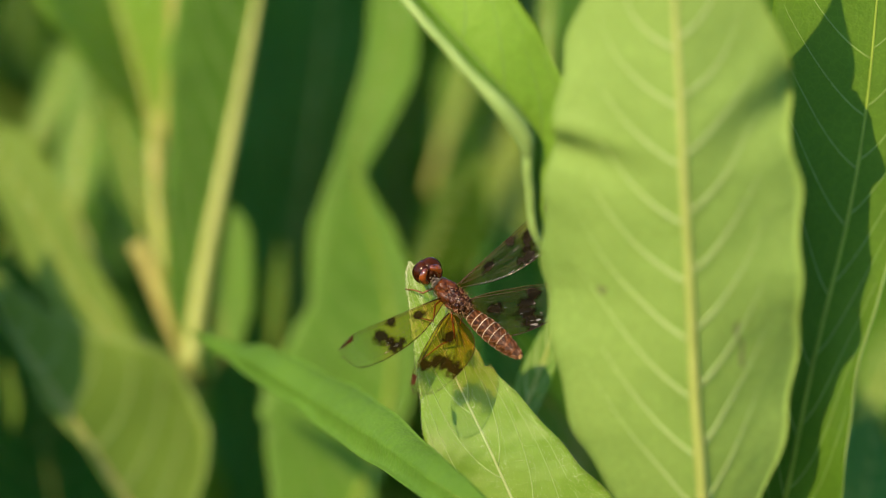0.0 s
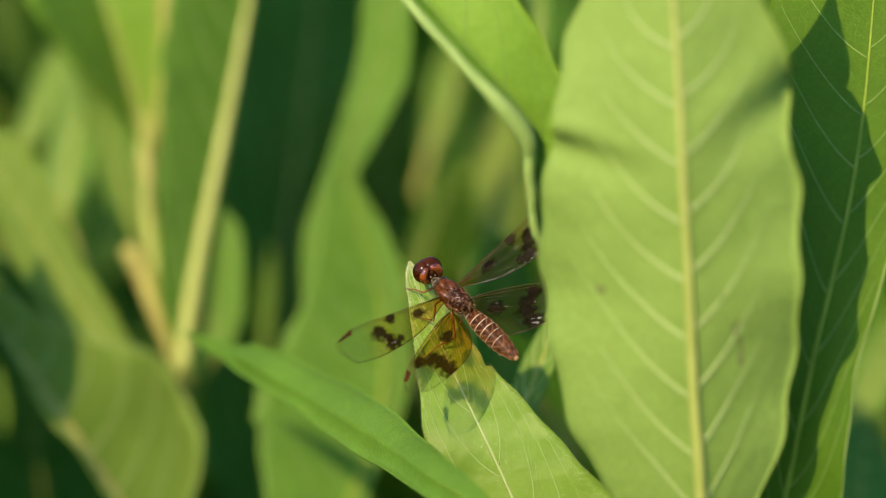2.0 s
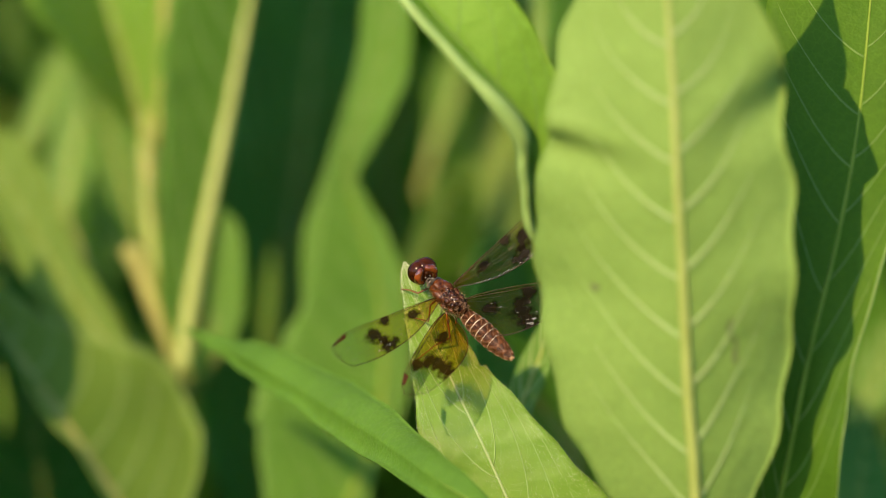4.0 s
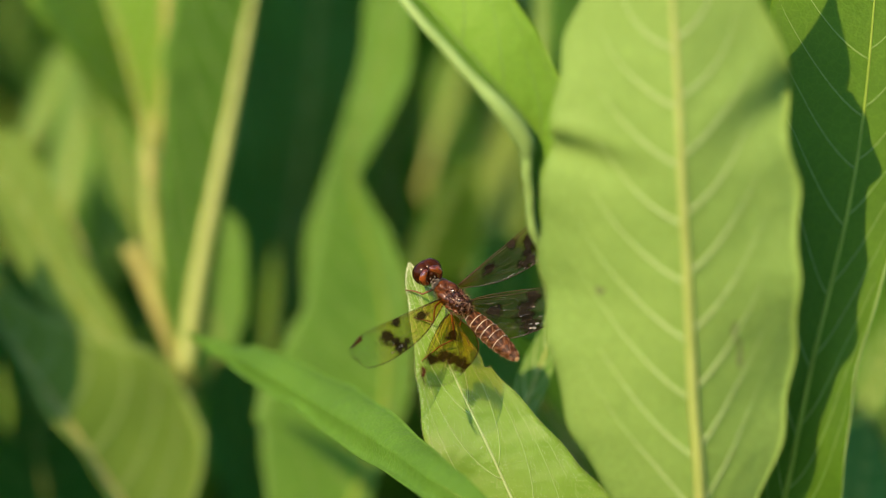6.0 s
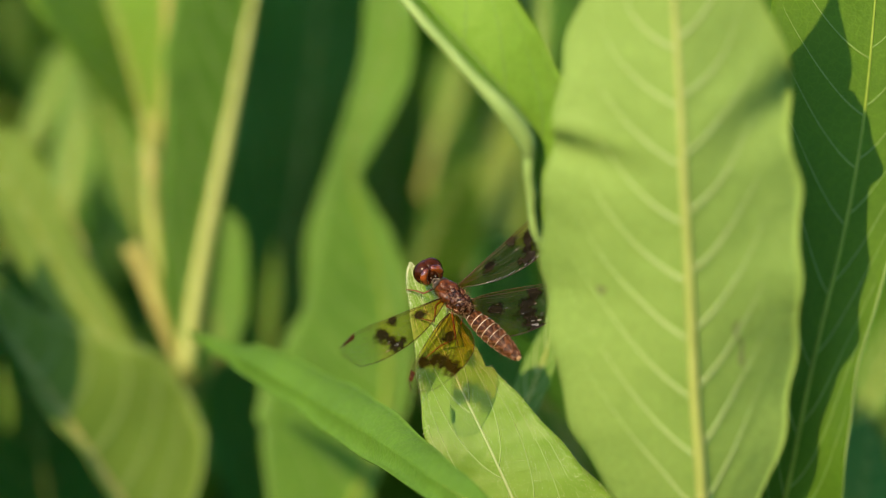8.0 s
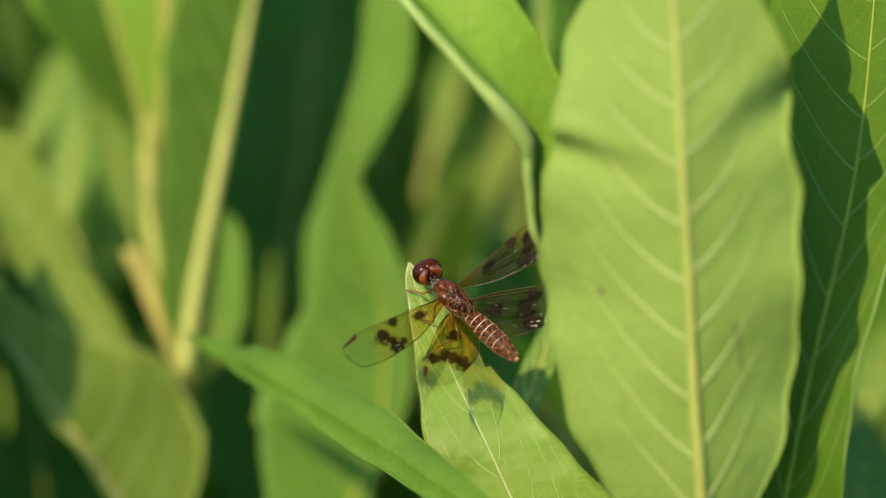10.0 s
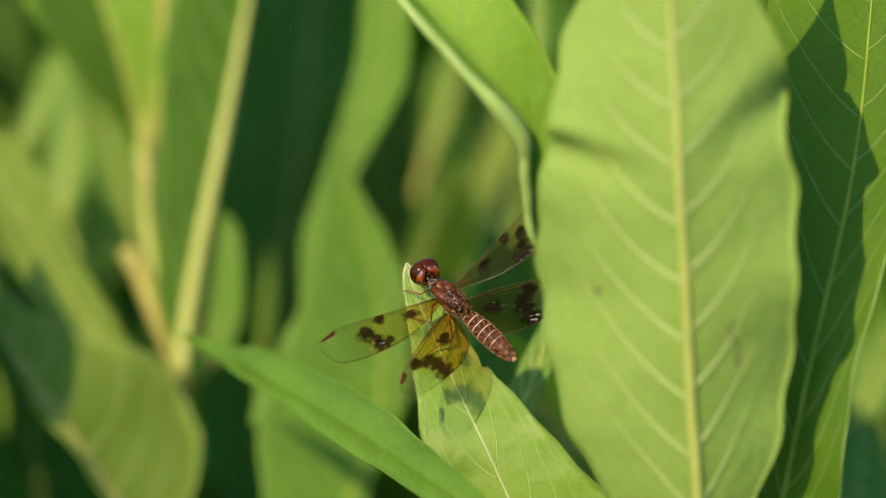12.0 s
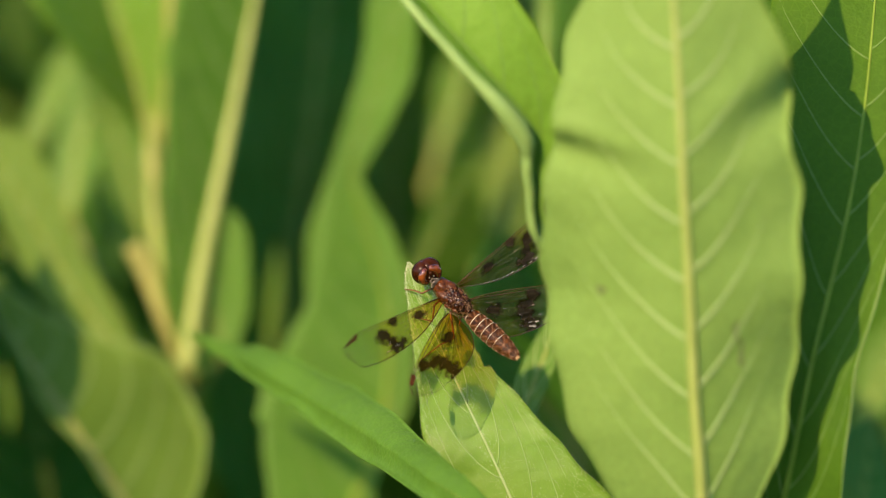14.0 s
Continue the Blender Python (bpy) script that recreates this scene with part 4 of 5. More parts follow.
# plates of the saddle, in pairs, with dark pits between
for p, a, along, across in ((0.42, 0.34, 0.62, 0.40), (0.12, 0.42, 0.55, 0.42), (-0.20, 0.40, 0.50, 0.40), (-0.50, 0.42, 0.45, 0.36), (0.26, 0.95, 0.60, 0.30), (-0.14, 1.0, 0.60, 0.32), (-0.5, 1.0, 0.5, 0.3)):
    for s in (-1, 1):
        bm = bmesh.new()
        q = over(s * a, p, 1.02)
        ball(bm, q, (across * MM, along * MM, 0.22 * MM), axes(turn @ Vector((s * 0.35, 1, 0)), q - MID), 16, 10)
        for v in bm.verts:
            v.co += (q - MID).normalized() * 0.00011 * noise.noise(v.co * 3000)
        part("plate", bm, CHITIN if a < 0.9 else CHITIN_ORANGE, thorax, "small raised back plate")
bm = bmesh.new()
for p in (0.28, -0.04, -0.35, -0.63):
    for s in (-1, 0, 1):
        q = over(s * 0.62, p + (0.04 if s else 0.0), 1.035)
        ball(bm, q, (0.24 * MM, 0.17 * MM, 0.12 * MM), axes(turn @ Vector((0.4 * s, 1, 0)), q - MID), 10, 8)
part("pit", bm, CHITIN_DARK, thorax, "dark pits between the back plates")
bm = bmesh.new()
for k in range(70):
    a = rnd.uniform(-1.05, 1.05)
    p = rnd.uniform(-0.92, 0.48)
    q = over(a, p, 1.05)
    long = rnd.uniform(0.12, 0.48)
    ball(bm, q, (long * MM, rnd.uniform(0.022, 0.045) * MM, 0.07 * MM), Matrix.Rotation(rnd.gauss(0, 0.7), 3, (q - MID).normalized()) @ axes(turn @ Vector((0, 1, 0)), q - MID), 8, 6)
tagged(part("wing_hinge", bm, HINGE, thorax, "tan glossy ridges of the wing hinges"), kind="stuff")
bm = bmesh.new()
for k in range(420):
    a, p = rnd.uniform(-1.8, 1.8), rnd.uniform(-0.98, 1.0)
    q = over(a, p, 1.0)
    w = ((q - MID).normalized() + Vector((rnd.gauss(0, 0.4), rnd.gauss(0, 0.4), rnd.gauss(0, 0.4)))).normalized()
    tube(bm, [q, q + w * rnd.uniform(0.35, 0.8) * MM], [0.017 * MM, 0.005 * MM], 3)
tagged(part("bristle", bm, CHITIN_PALE, thorax, "fine pale bristles"), kind="stuff")

# head
HEAD_AT = (-3.58, 3.67, 0.6)
head_turn = axes((-0.42, 0.50, -0.72), (-0.25, 0.75, 0.75))
HEAD_B, HEAD_BU = (-0.15, 1.0, 0.25), (0.05, -0.3, 1.0)
HEAD_C, HEAD_CU = (-0.4, 0.85, -0.05), (-0.1, 0.0, 1.0)
bm = bmesh.new()
ball(bm, (0, -0.1 * MM, -0.15 * MM), (1.45 * MM, 1.2 * MM, 1.3 * MM), None, 28, 18)
ball(bm, (0, -1.25 * MM, -0.35 * MM), (0.62 * MM, 0.5 * MM, 0.75 * MM))
head = part("head", bm, CHITIN_DARK, insect, "round head with large dark red eyes")
for s in (-1, 1):
    bm = bmesh.new()
    ball(bm, (s * 0.50 * MM, 0.10 * MM, 0.10 * MM), (1.80 * MM, 1.62 * MM, 1.84 * MM), Matrix.Rotation(s * 0.25, 3, "Z"), 36, 26)
    part("eye", bm, EYE, head, "glossy dark red compound eye")
    # the back of the eye bends round the middle of the head
    bm = bmesh.new()
    arc = [math.radians(86 - 150 * i / 20) for i in range(21)]
    tube(bm, [Vector((s * (0.10 + 1.22 * math.cos(a)), -1.02 - 0.18 * math.cos(a), 0.12 + 1.16 * math.sin(a))) * MM for a in arc], [MM * (0.34 + 0.30 * math.sin(math.pi * i / 20) ** 0.7) for i in range(21)], 16)
    for v in bm.verts:
        v.co += Vector((1, -1, 1)) * 0.00005 * noise.noise(v.co * 1700)
    part("eye_back", bm, EYE_BACK, head, "shining orange-brown back of the eye")
    bm = bmesh.new()
    tube(bm, [Vector((s * 0.35, 1.3, 0.5)) * MM, Vector((s * 0.5, 1.9, 0.6)) * MM, Vector((s * 0.6, 2.4, 0.6)) * MM], [0.07 * MM, 0.04 * MM, 0.02 * MM], 5)
    part("antenna", bm, CHITIN, head)
bm = bmesh.new()
ball(bm, (0, 1.35 * MM, -0.1 * MM), (1.0 * MM, 0.75 * MM, 0.95 * MM))
ball(bm, (0, 1.15 * MM, 0.85 * MM), (0.9 * MM, 0.6 * MM, 0.55 * MM))
part("face", bm, CHITIN, head, "dark hairy face")
bm = bmesh.new()
ball(bm, (0.12 * MM, -1.50 * MM, 0.55 * MM), (0.36 * MM, 0.26 * MM, 0.42 * MM), None, 16, 10)
part("occiput", bm, CHITIN_DARK, head, "small black knob between the eyes")
bm = bmesh.new()
for x, y, z, rx, rz in ((0.0, -1.62, -0.30, 0.34, 0.30), (0.30, -1.66, -0.62, 0.22, 0.30), (-0.30, -1.66, -0.62, 0.22, 0.30), (-0.34, -1.62, 0.12, 0.13, 0.16), (0.40, -1.60, 0.05, 0.11, 0.15), (0.0, -1.7, -0.95, 0.42, 0.18)):
    ball(bm, Vector((x, y, z)) * MM, (rx * MM, 0.14 * MM, rz * MM), None, 12, 8)
part("nape", bm, FACE, head, "cream plates behind the head")
head.matrix_local = Matrix.Translation(mm(HEAD_AT)) @ head_turn.to_4x4()

# abdomen, with its root at the thorax; x runs to the tail
TAIL = Vector((8.0, -5.35, 5.0)).normalized()
LENGTH = 12.1
GIRTH = [0.62, 0.86, 1.12, 1.34, 1.48, 1.55, 1.53, 1.44, 1.26, 0.99, 0.60]
bm = bmesh.new()
n = 90
pts = [Vector((LENGTH * i / n, 0, 0)) * MM for i in range(n + 1)]
tube(bm, pts, [MM * reading(GIRTH, i / n) * (1 + 0.035 * math.cos(2 * math.pi * (i / n - 0.05) / 0.108)) for i in range(n + 1)], 28)
abdomen = part("abdomen", bm, ABDOMEN, insect, "brown spindle-shaped abdomen with cream rings")


def round_belly(u, a, k=1.03):
    """A point on the abdomen: u along it, a round it from its ridge."""
    r = reading(GIRTH, u) * k
    return Vector((LENGTH * u, r * math.sin(a), r * math.cos(a))) * MM


for k in range(9):
    u = 0.05 + 0.108 * k
    if k < 7:
        bm = bmesh.new()
        fine = 1.0 if k < 5 else 0.6
        tube(bm, [round_belly(u + 0.006 * math.cos(2 * a), a, 1.04) for a in [-1.95 + 3.9 * i / 32 for i in range(33)]], [0.054 * fine * MM * (1 if 4 < i < 28 else 0.5) for i in range(33)], 6)
        part("ring", bm, RING, abdomen, "thin cream ring")
    for s in (-1, 1):
        # a dark wedge beside the ridge and a tan bar outside it
        bm = bmesh.new()
        rows = [[bm.verts.new(round_belly(u + 0.012 + 0.085 * f, s * (0.10 + w * (0.52 - 0.46 * f)), 1.032)) for w in (0, 0.5, 1)] for f in (0, 0.35, 0.7, 1)]
        low = [[bm.verts.new(round_belly(u + 0.012 + 0.085 * f, s * (0.10 + w * (0.52 - 0.46 * f)), 0.97)) for w in (0, 0.5, 1)] for f in (0, 0.35, 0.7, 1)]
        for i in range(3):
            for j in range(2):
                bm.faces.new((rows[i][j], rows[i][j + 1], rows[i + 1][j + 1], rows[i + 1][j]))
        for i in range(3):
            for j in (0, 2):
                bm.faces.new((rows[i][j], rows[i + 1][j], low[i + 1][j], low[i][j]))
        part("wedge", bm, WEDGE, abdomen, "dark brown wedge")
        bm = bmesh.new()
        tube(bm, [round_belly(u + f, s * a, 1.015) for f, a in ((0.014, 0.86), (0.04, 0.74), (0.065, 0.55), (0.09, 0.34))], [MM * (rnd.uniform(0.03, 0.06)), MM * rnd.uniform(0.07, 0.12), MM * rnd.uniform(0.05, 0.09), 0.02 * MM], 6)
        part("chevron", bm, MARK, abdomen, "tan slanting mark")
        bm = bmesh.new()
        tube(bm, [round_belly(u + f, s * 1.3, 1.01) for f in (0.015, 0.045, 0.09)], [0.05 * MM, 0.14 * MM, 0.05 * MM], 6)
        part("side_mark", bm, MARK, abdomen, "tan mark on the flank")
bm = bmesh.new()
ball(bm, Vector((LENGTH * 0.99, 0, 0.1)) * MM, (0.55 * MM, 0.42 * MM, 0.42 * MM), None, 12, 8)
for s in (-1, 1):
    tube(bm, [Vector((LENGTH, s * 0.2, 0.1)) * MM, Vector((LENGTH + 0.55, s * 0.28, 0.15)) * MM], [0.14 * MM, 0.04 * MM], 6)
part("tail_tip", bm, CHITIN_PALE, abdomen, "tan tail tip")
bm = bmesh.new()
rnd = random.Random(17)
for k in range(260):
    q = round_belly(rnd.uniform(0.02, 0.99), rnd.uniform(-1.9, 1.9), 1.02)
    w = (Vector((0.4, q.y * 700, q.z * 700)) + Vector((rnd.gauss(0, 0.2), rnd.gauss(0, 0.2), rnd.gauss(0, 0.2)))).normalized()
    tube(bm, [q, q + w * rnd.uniform(0.15, 0.35) * MM], [0.013 * MM, 0.004 * MM], 3)
tagged(part("bristle", bm, CHITIN_PALE, abdomen, "fine pale bristles"), kind="stuff")
ROOT = (1.6, -1.7, -0.3)
abdomen.matrix_local = aim(ROOT, TAIL, (0.62, 0.75, 0))


# wings: x from the root to the tip, y to the leading edge
def wing(name, lead, trail, length, skin, stigma, parent, label, gleam=()):
    n, c = 30, 10
    bm = bmesh.new()

    def at(u, f):
        x = length * u
        a, b = reading(lead, u) - 1, reading(trail, u) - 6
        return Vector((x, b + (a - b) * f, 0.10 * math.sin(f * 17) * (1 - u) ** 0.5 + 0.05 * math.sin(f * 40))) * MM

    grid = [[bm.verts.new(at(i / n, j / c)) for j in range(c + 1)] for i in range(n + 1)]
    for i in range(n):
        for j in range(c):
            bm.faces.new((grid[i][j], grid[i + 1][j], grid[i + 1][j + 1], grid[i][j + 1]))
    ob = part(name, bm, skin, parent, label)
    bm = bmesh.new()
    rnd = random.Random(int(length * 10))
    lines = [1.0, 0.93, 0.84, 0.72, 0.58, 0.44, 0.30, 0.16, 0.0]

    def fan(k, u):
        """Share across the wing of vein k at u: the veins leave the root close together and spread to the hind margin."""
        if k in (0, len(lines) - 1):
            return lines[k]
        f = 1 - (1 - lines[k]) * (0.45 + 0.55 * min(1.0, u / 0.4) ** 0.8)
        return f + 0.016 * math.sin(u * 19 + k * 1.7) * (f < 0.8)

    for k, f in enumerate(lines):
        end = 1.0 if f in (1.0, 0.0) else 0.985
        pts = [at(u, fan(k, u)) for u in [end * i / 40 for i in range(41)]]
        r = 0.055 if k in (0, 1) else 0.045 if f == 0.0 else 0.017
        tube(bm, pts, [r * MM * (1.3 - 0.6 * i / 40) for i in range(41)], 4)
    for k in range(len(lines) - 1):
        m = int(length * (1.0 if k < 2 else 1.25))
        for i in range(m):
            u = 0.04 + 0.94 * (i + 0.5 + rnd.uniform(-0.3, 0.3)) / m
            lean = rnd.uniform(-0.022, 0.022)
            f0, f1 = fan(k, u), fan(k + 1, min(1, max(0, u + lean)))
            if k < 3 or rnd.random() < 0.35:
                tube(bm, [at(u, f0), at(min(1, max(0, u + lean)), f1)], [0.013 * MM] * 2, 3)
            else:  # forked, so that the cells become many-sided
                mid = (f0 * 0.45 + f1 * 0.55)
                tube(bm, [at(u, f0), at(u + lean * 0.3, mid)], [0.012 * MM] * 2, 3)
                for d in (-0.018, 0.018):
                    w = min(0.99, max(0.01, u + d))
                    tube(bm, [at(u + lean * 0.3, mid), at(w, fan(k + 1, w))], [0.012 * MM] * 2, 3)
    edge_line = bmesh.new()
    tube(edge_line, [at(0.04 + 0.94 * i / 60, 0.012) + Vector((0, 0, 0.03 * MM)) for i in range(61)], [0.030 * MM * (1 + 0.5 * math.sin(i * 2.1) * math.sin(i * 0.7)) for i in range(61)], 6)
    part("hind_margin", edge_line, GLINT, ob, "shining hind margin")
    tagged(part("vein_net", bm, VEINED, ob, "fine brown net of wing veins"), kind="stuff")
    bm = bmesh.new()
    q = [at(stigma + s, f) + Vector((0, 0, z * MM)) for z in (0.05, -0.05) for s, f in ((-0.060, 0.995), (-0.050, 0.86), (0.055, 0.85), (0.066, 0.98))]
    v = [bm.verts.new(p) for p in q]
    for f in ((0, 1, 2, 3), (7, 6, 5, 4), (0, 4, 5, 1), (1, 5, 6, 2), (2, 6, 7, 3), (3, 7, 4, 0)):
        bm.faces.new([v[i] for i in f])
    part("stigma", bm, STIGMA, ob, "red-brown wing spot", False)
    # short spines along the leading edge, that catch the sun
    bm = bmesh.new()
    count = int(length * 1.2)
    for i in range(count):
        u = 0.06 + 0.84 * (i + rnd.uniform(-0.3, 0.3)) / count
        p = at(u, 0.995)
        tube(bm, [p, p + Vector((0.08, 0.10, 0.10)) * MM * rnd.uniform(0.5, 1.3)], [0.030 * MM, 0.010 * MM], 5)
    tagged(part("spine", bm, HINGE, ob, "tiny shining spines of the leading edge"), kind="stuff")
    # small whitish strips, sun glints of the clear skin put into colour: (u, f, length, width)
    for u, f, long, wide in gleam:
        bm = bmesh.new()
        base = at(u, f)
        strip = []
        for i in range(7):
            g = i / 6 - 0.5
            w = wide * (1 - 3.2 * g * g) * (1 + 0.35 * math.sin(i * 2.3 + u * 30))
            mid = base + Vector((long * g, 0.18 * wide * math.sin(i * 1.9), 0.06 + 0.05 * math.sin(i * 2.7))) * MM
            strip.append([bm.verts.new(mid + Vector((0.04 * k, k * w * 0.5, -0.05 * abs(k))) * MM) for k in (-1, 0, 1)])
        for p, q in zip(strip, strip[1:]):
            for k in (0, 1):
                bm.faces.new((p[k], p[k + 1], q[k + 1], q[k]))
        part("gleam_strip", bm, WING_GLEAM, ob, "whitish strip that stands in for a glint on the wing")
    return ob


FORE_LEAD = [1.35, 1.45, 1.52, 1.58, 1.62, 1.68, 1.75, 1.75, 1.5, 0.5]
FORE_TRAIL = [5.6, 4.3, 3.1, 2.3, 1.8, 1.5, 1.35, 1.45, 2.0, 4.5]
HIND_LEAD = [1.5, 2.0, 2.2, 2.3, 2.35, 2.35, 2.3, 2.2, 1.8, 0.6]
HIND_TRAIL = [5.0, 2.4, 1.0, 0.4, 0.4, 0.7, 1.2, 1.9, 2.8, 5.0]
LEAD_LEFT = Vector((-0.25, 1.0, 0.1))
LEAD_RIGHT = Vector((-0.25, 1.0, -0.22))
fore_left = wing("forewing", FORE_LEAD, FORE_TRAIL, 20.0, FORE_SKIN, 0.90, insect, "amber forewing with brown blotches and a clear tip", ((0.565, 0.33, 1.6, 0.46), (0.53, 0.22, 1.2, 0.34), (0.61, 0.16, 0.9, 0.20)))
hind_left = wing("hindwing", HIND_LEAD, HIND_TRAIL, 16.0, HIND_SKIN, 0.83, insect, "broad amber hindwing with brown blotches")
fore_right = wing("forewing", FORE_LEAD, FORE_TRAIL, 20.0, FORE_SKIN, 0.90, insect, "amber forewing partly behind the broad leaf", ((0.140, 0.042, 0.30, 0.10), (0.170, 0.050, 0.42, 0.10), (0.200, 0.058, 0.54, 0.10), (0.225, 0.046, 0.66, 0.10), (0.260, 0.054, 0.30, 0.10), (0.300, 0.042, 0.42, 0.10), (0.340, 0.050, 0.54, 0.10), (0.370, 0.058, 0.66, 0.10), (0.420, 0.046, 0.30, 0.10), (0.470, 0.054, 0.42, 0.10), (0.530, 0.042, 0.54, 0.10), (0.580, 0.050, 0.66, 0.10)))
hind_right = wing("hindwing", HIND_LEAD, HIND_TRAIL, 16.0, HIND_SKIN, 0.83, insect, "broad amber hindwing partly behind the broad leaf", ((0.60, 0.10, 1.1, 0.22), (0.645, 0.16, 0.7, 0.26), (0.585, 0.20, 0.6, 0.12), (0.62, 0.06, 0.5, 0.2), (0.50, 0.42, 0.35, 0.1), (0.36, 0.62, 0.4, 0.1), (0.28, 0.72, 0.45, 0.1), (0.68, 0.30, 0.3, 0.12)))


# legs
def leg(points, r=0.16):
    bm = bmesh.new()
    pts = [mm(p) for p in points]
    full = []
    for a, b in zip(pts, pts[1:]):
        full += [a.lerp(b, f / 5) for f in range(5)]
    full.append(pts[-1])
    tube(bm, full, [r * MM * (1.15 - 0.7 * i / len(full)) for i in range(len(full))], 6)
    for i in range(6, len(full) - 1):
        d = Vector((0.3, -1, 0.4)).normalized() * 0.35 * MM
        tube(bm, [full[i], full[i] + d], [0.02 * MM, 0.008 * MM], 3)
    return part("leg", bm, LEG, insect, "thin amber leg")


leg([(-2, 1.58, -0.8), (-4.33, 0.5, -0.6), (-5.5, 0.92, -2), (-6.92, 1.08, -3.4)])
leg([(-1.17, -0.25, -1.2), (-2.5, -1.25, 0.2), (-2.75, -3.67, -1.6), (-5.67, -3, -3.4)])
leg([(-0.17, -1.92, -1.2), (0.42, -6.09, -0.6), (-1.83, -7.25, -2.2), (-4.5, -9.42, -3.4)])
leg([(-1.67, 2.08, -1.6), (-2.5, 2.75, -2), (-4, 2.08, -2.8), (-4.58, 1.5, -3.4)])
leg([(0, 0.42, -1.8), (0.42, -1.25, -2.4), (0, -2.92, -3), (-0.83, -4.17, -3.4)])
leg([(1, -0.83, -1.8), (1.5, -2.92, -2.4), (1, -5, -3), (0, -6.25, -3.4)])

# ---- the thicket behind and around ----
def thicket(name, places, seed, label, nodes=9, sides=4):
    """Leafy stems that nobody could count, in one mesh. places: (x, y, height) of each stem."""
    rnd = random.Random(seed)
    verts, faces = [], []
    for px, py, tall in places:
        lean = Vector((rnd.gauss(0, 0.10), rnd.gauss(0, 0.10), 1))
        a0 = rnd.uniform(0, 6.28)
        line = [Vector((px, py, 0)) + lean * tall * i / 8 + Vector((math.sin(a0 + i * 0.7), math.cos(a0 + i * 0.9), 0)) * 0.006 for i in range(9)]
        base = len(verts)
        for i, p in enumerate(line):
            r = 0.0032 * (1.15 - i / 9)
            for k in range(sides):
                verts.append(p + Vector((math.cos(6.283 * k / sides), math.sin(6.283 * k / sides), 0)) * r)
        for i in range(8):
            for k in range(sides):
                a, b = base + i * sides + k, base + i * sides + (k + 1) % sides
                faces.append((a, b, b + sides, a + sides))
        for j in range(nodes):
            f = 0.30 + 0.70 * (j + rnd.random() * 0.6) / nodes
            i = min(int(f * 8), 7)
            o = line[i].lerp(line[i + 1], f * 8 - i)
            turn = a0 + j * 2.4 + rnd.gauss(0, 0.3)
            out = Vector((math.cos(turn), math.sin(turn), 0))
            length = rnd.uniform(0.09, 0.16) * (1.1 - 0.35 * max(0, f - 0.8) * 5)
            up = (out * rnd.uniform(0.25, 0.9) + Vector((0, 0, 1))).normalized()
            s = up.cross(out).normalized()
            s = Matrix.Rotation(rnd.gauss(0, 0.5), 3, up) @ s
            nn = s.cross(up)
            w = length * rnd.uniform(0.11, 0.16)
            droop = rnd.uniform(0.1, 0.55)
            base = len(verts)
            for q in range(9):
                u = q / 8
                ww = w * (math.sin(math.pi * min(1, u * 0.97 + 0.03)) ** 0.7) * (1.15 - 0.4 * u)
                mid = o + up * length * u + out * droop * length * u * u - Vector((0, 0, 0.5 * droop * length * u ** 3))
                for c in (-1, -0.5, 0, 0.5, 1):
                    verts.append(mid + s * ww * c + nn * (0.25 * abs(c) * ww))
            for q in range(8):
                for c in range(4):
                    a = base + q * 5 + c
                    faces.append((a, a + 1, a + 6, a + 5))
    me = bpy.data.meshes.new(name)
    me.from_pydata(verts, [], faces)
    me.materials.append(FAR)
    me.polygons.foreach_set("use_smooth", [True] * len(me.polygons))
    return tagged(new(name, me), label, "foliage", kind="stuff")


def scatter(seed, count, inside, height):
    rnd = random.Random(seed)
    out = []
    while len(out) < count:
        x, y = rnd.uniform(-3.2, 3.2), rnd.uniform(-1.2, 4.0)
        if inside(x, y):
            out.append((x, y, rnd.uniform(*height)))
    return out


def near_belt(x, y):
    return abs(x) < 0.34 and 0.22 < y < 0.62


def wide_belt(x, y):
    rim = 0.45 * noise.noise(Vector((x * 0.9, y * 0.9, 3.0)))
    far = (x / 2.6) ** 2 + ((y - 1.7) / 1.9) ** 2 < 1 + rim
    clear = y < 0.25 + 0.25 * abs(x) if abs(x) < 1.2 else y < 0.2
    return far and not clear and not near_belt(x, y)


thicket("thicket", scatter(3, 58, near_belt, (0.60, 0.78)), 3, "dense leafy stems of the thicket behind", 13)
thicket("far_thicket", scatter(4, 420, wide_belt, (0.50, 0.80)), 4, "blurred far leafy stems of the thicket", 9)

# short grass over the ground
rnd = random.Random(9)
verts, faces = [], []
for k in range(26000):
    r = abs(rnd.gauss(0, 3.2)) + 0.05
    a = rnd.uniform(0, 6.283)
    o = Vector((r * math.cos(a), 0.8 + r * math.sin(a), 0))
    tall = rnd.uniform(0.08, 0.24)
    d = rnd.uniform(0, 6.283)
    s = Vector((math.cos(d), math.sin(d), 0)) * rnd.uniform(0.003, 0.006)
    b = Vector((rnd.gauss(0, 0.4), rnd.gauss(0, 0.4), 0)) * tall
    i = len(verts)
    verts += [o - s, o + s, o + b * 0.35 + Vector((0, 0, tall * 0.6)) + s * 0.8, o + b * 0.35 + Vector((0, 0, tall * 0.6)) - s * 0.8, o + b + Vector((0, 0, tall))]
    faces += [(i, i + 1, i + 2, i + 3), (i + 3, i + 2, i + 4)]
me = bpy.data.meshes.new("grass")
me.from_pydata(verts, [], faces)
me.materials.append(FAR)
tagged(new("grass", me), "short green grass over damp soil", "grass", kind="stuff")


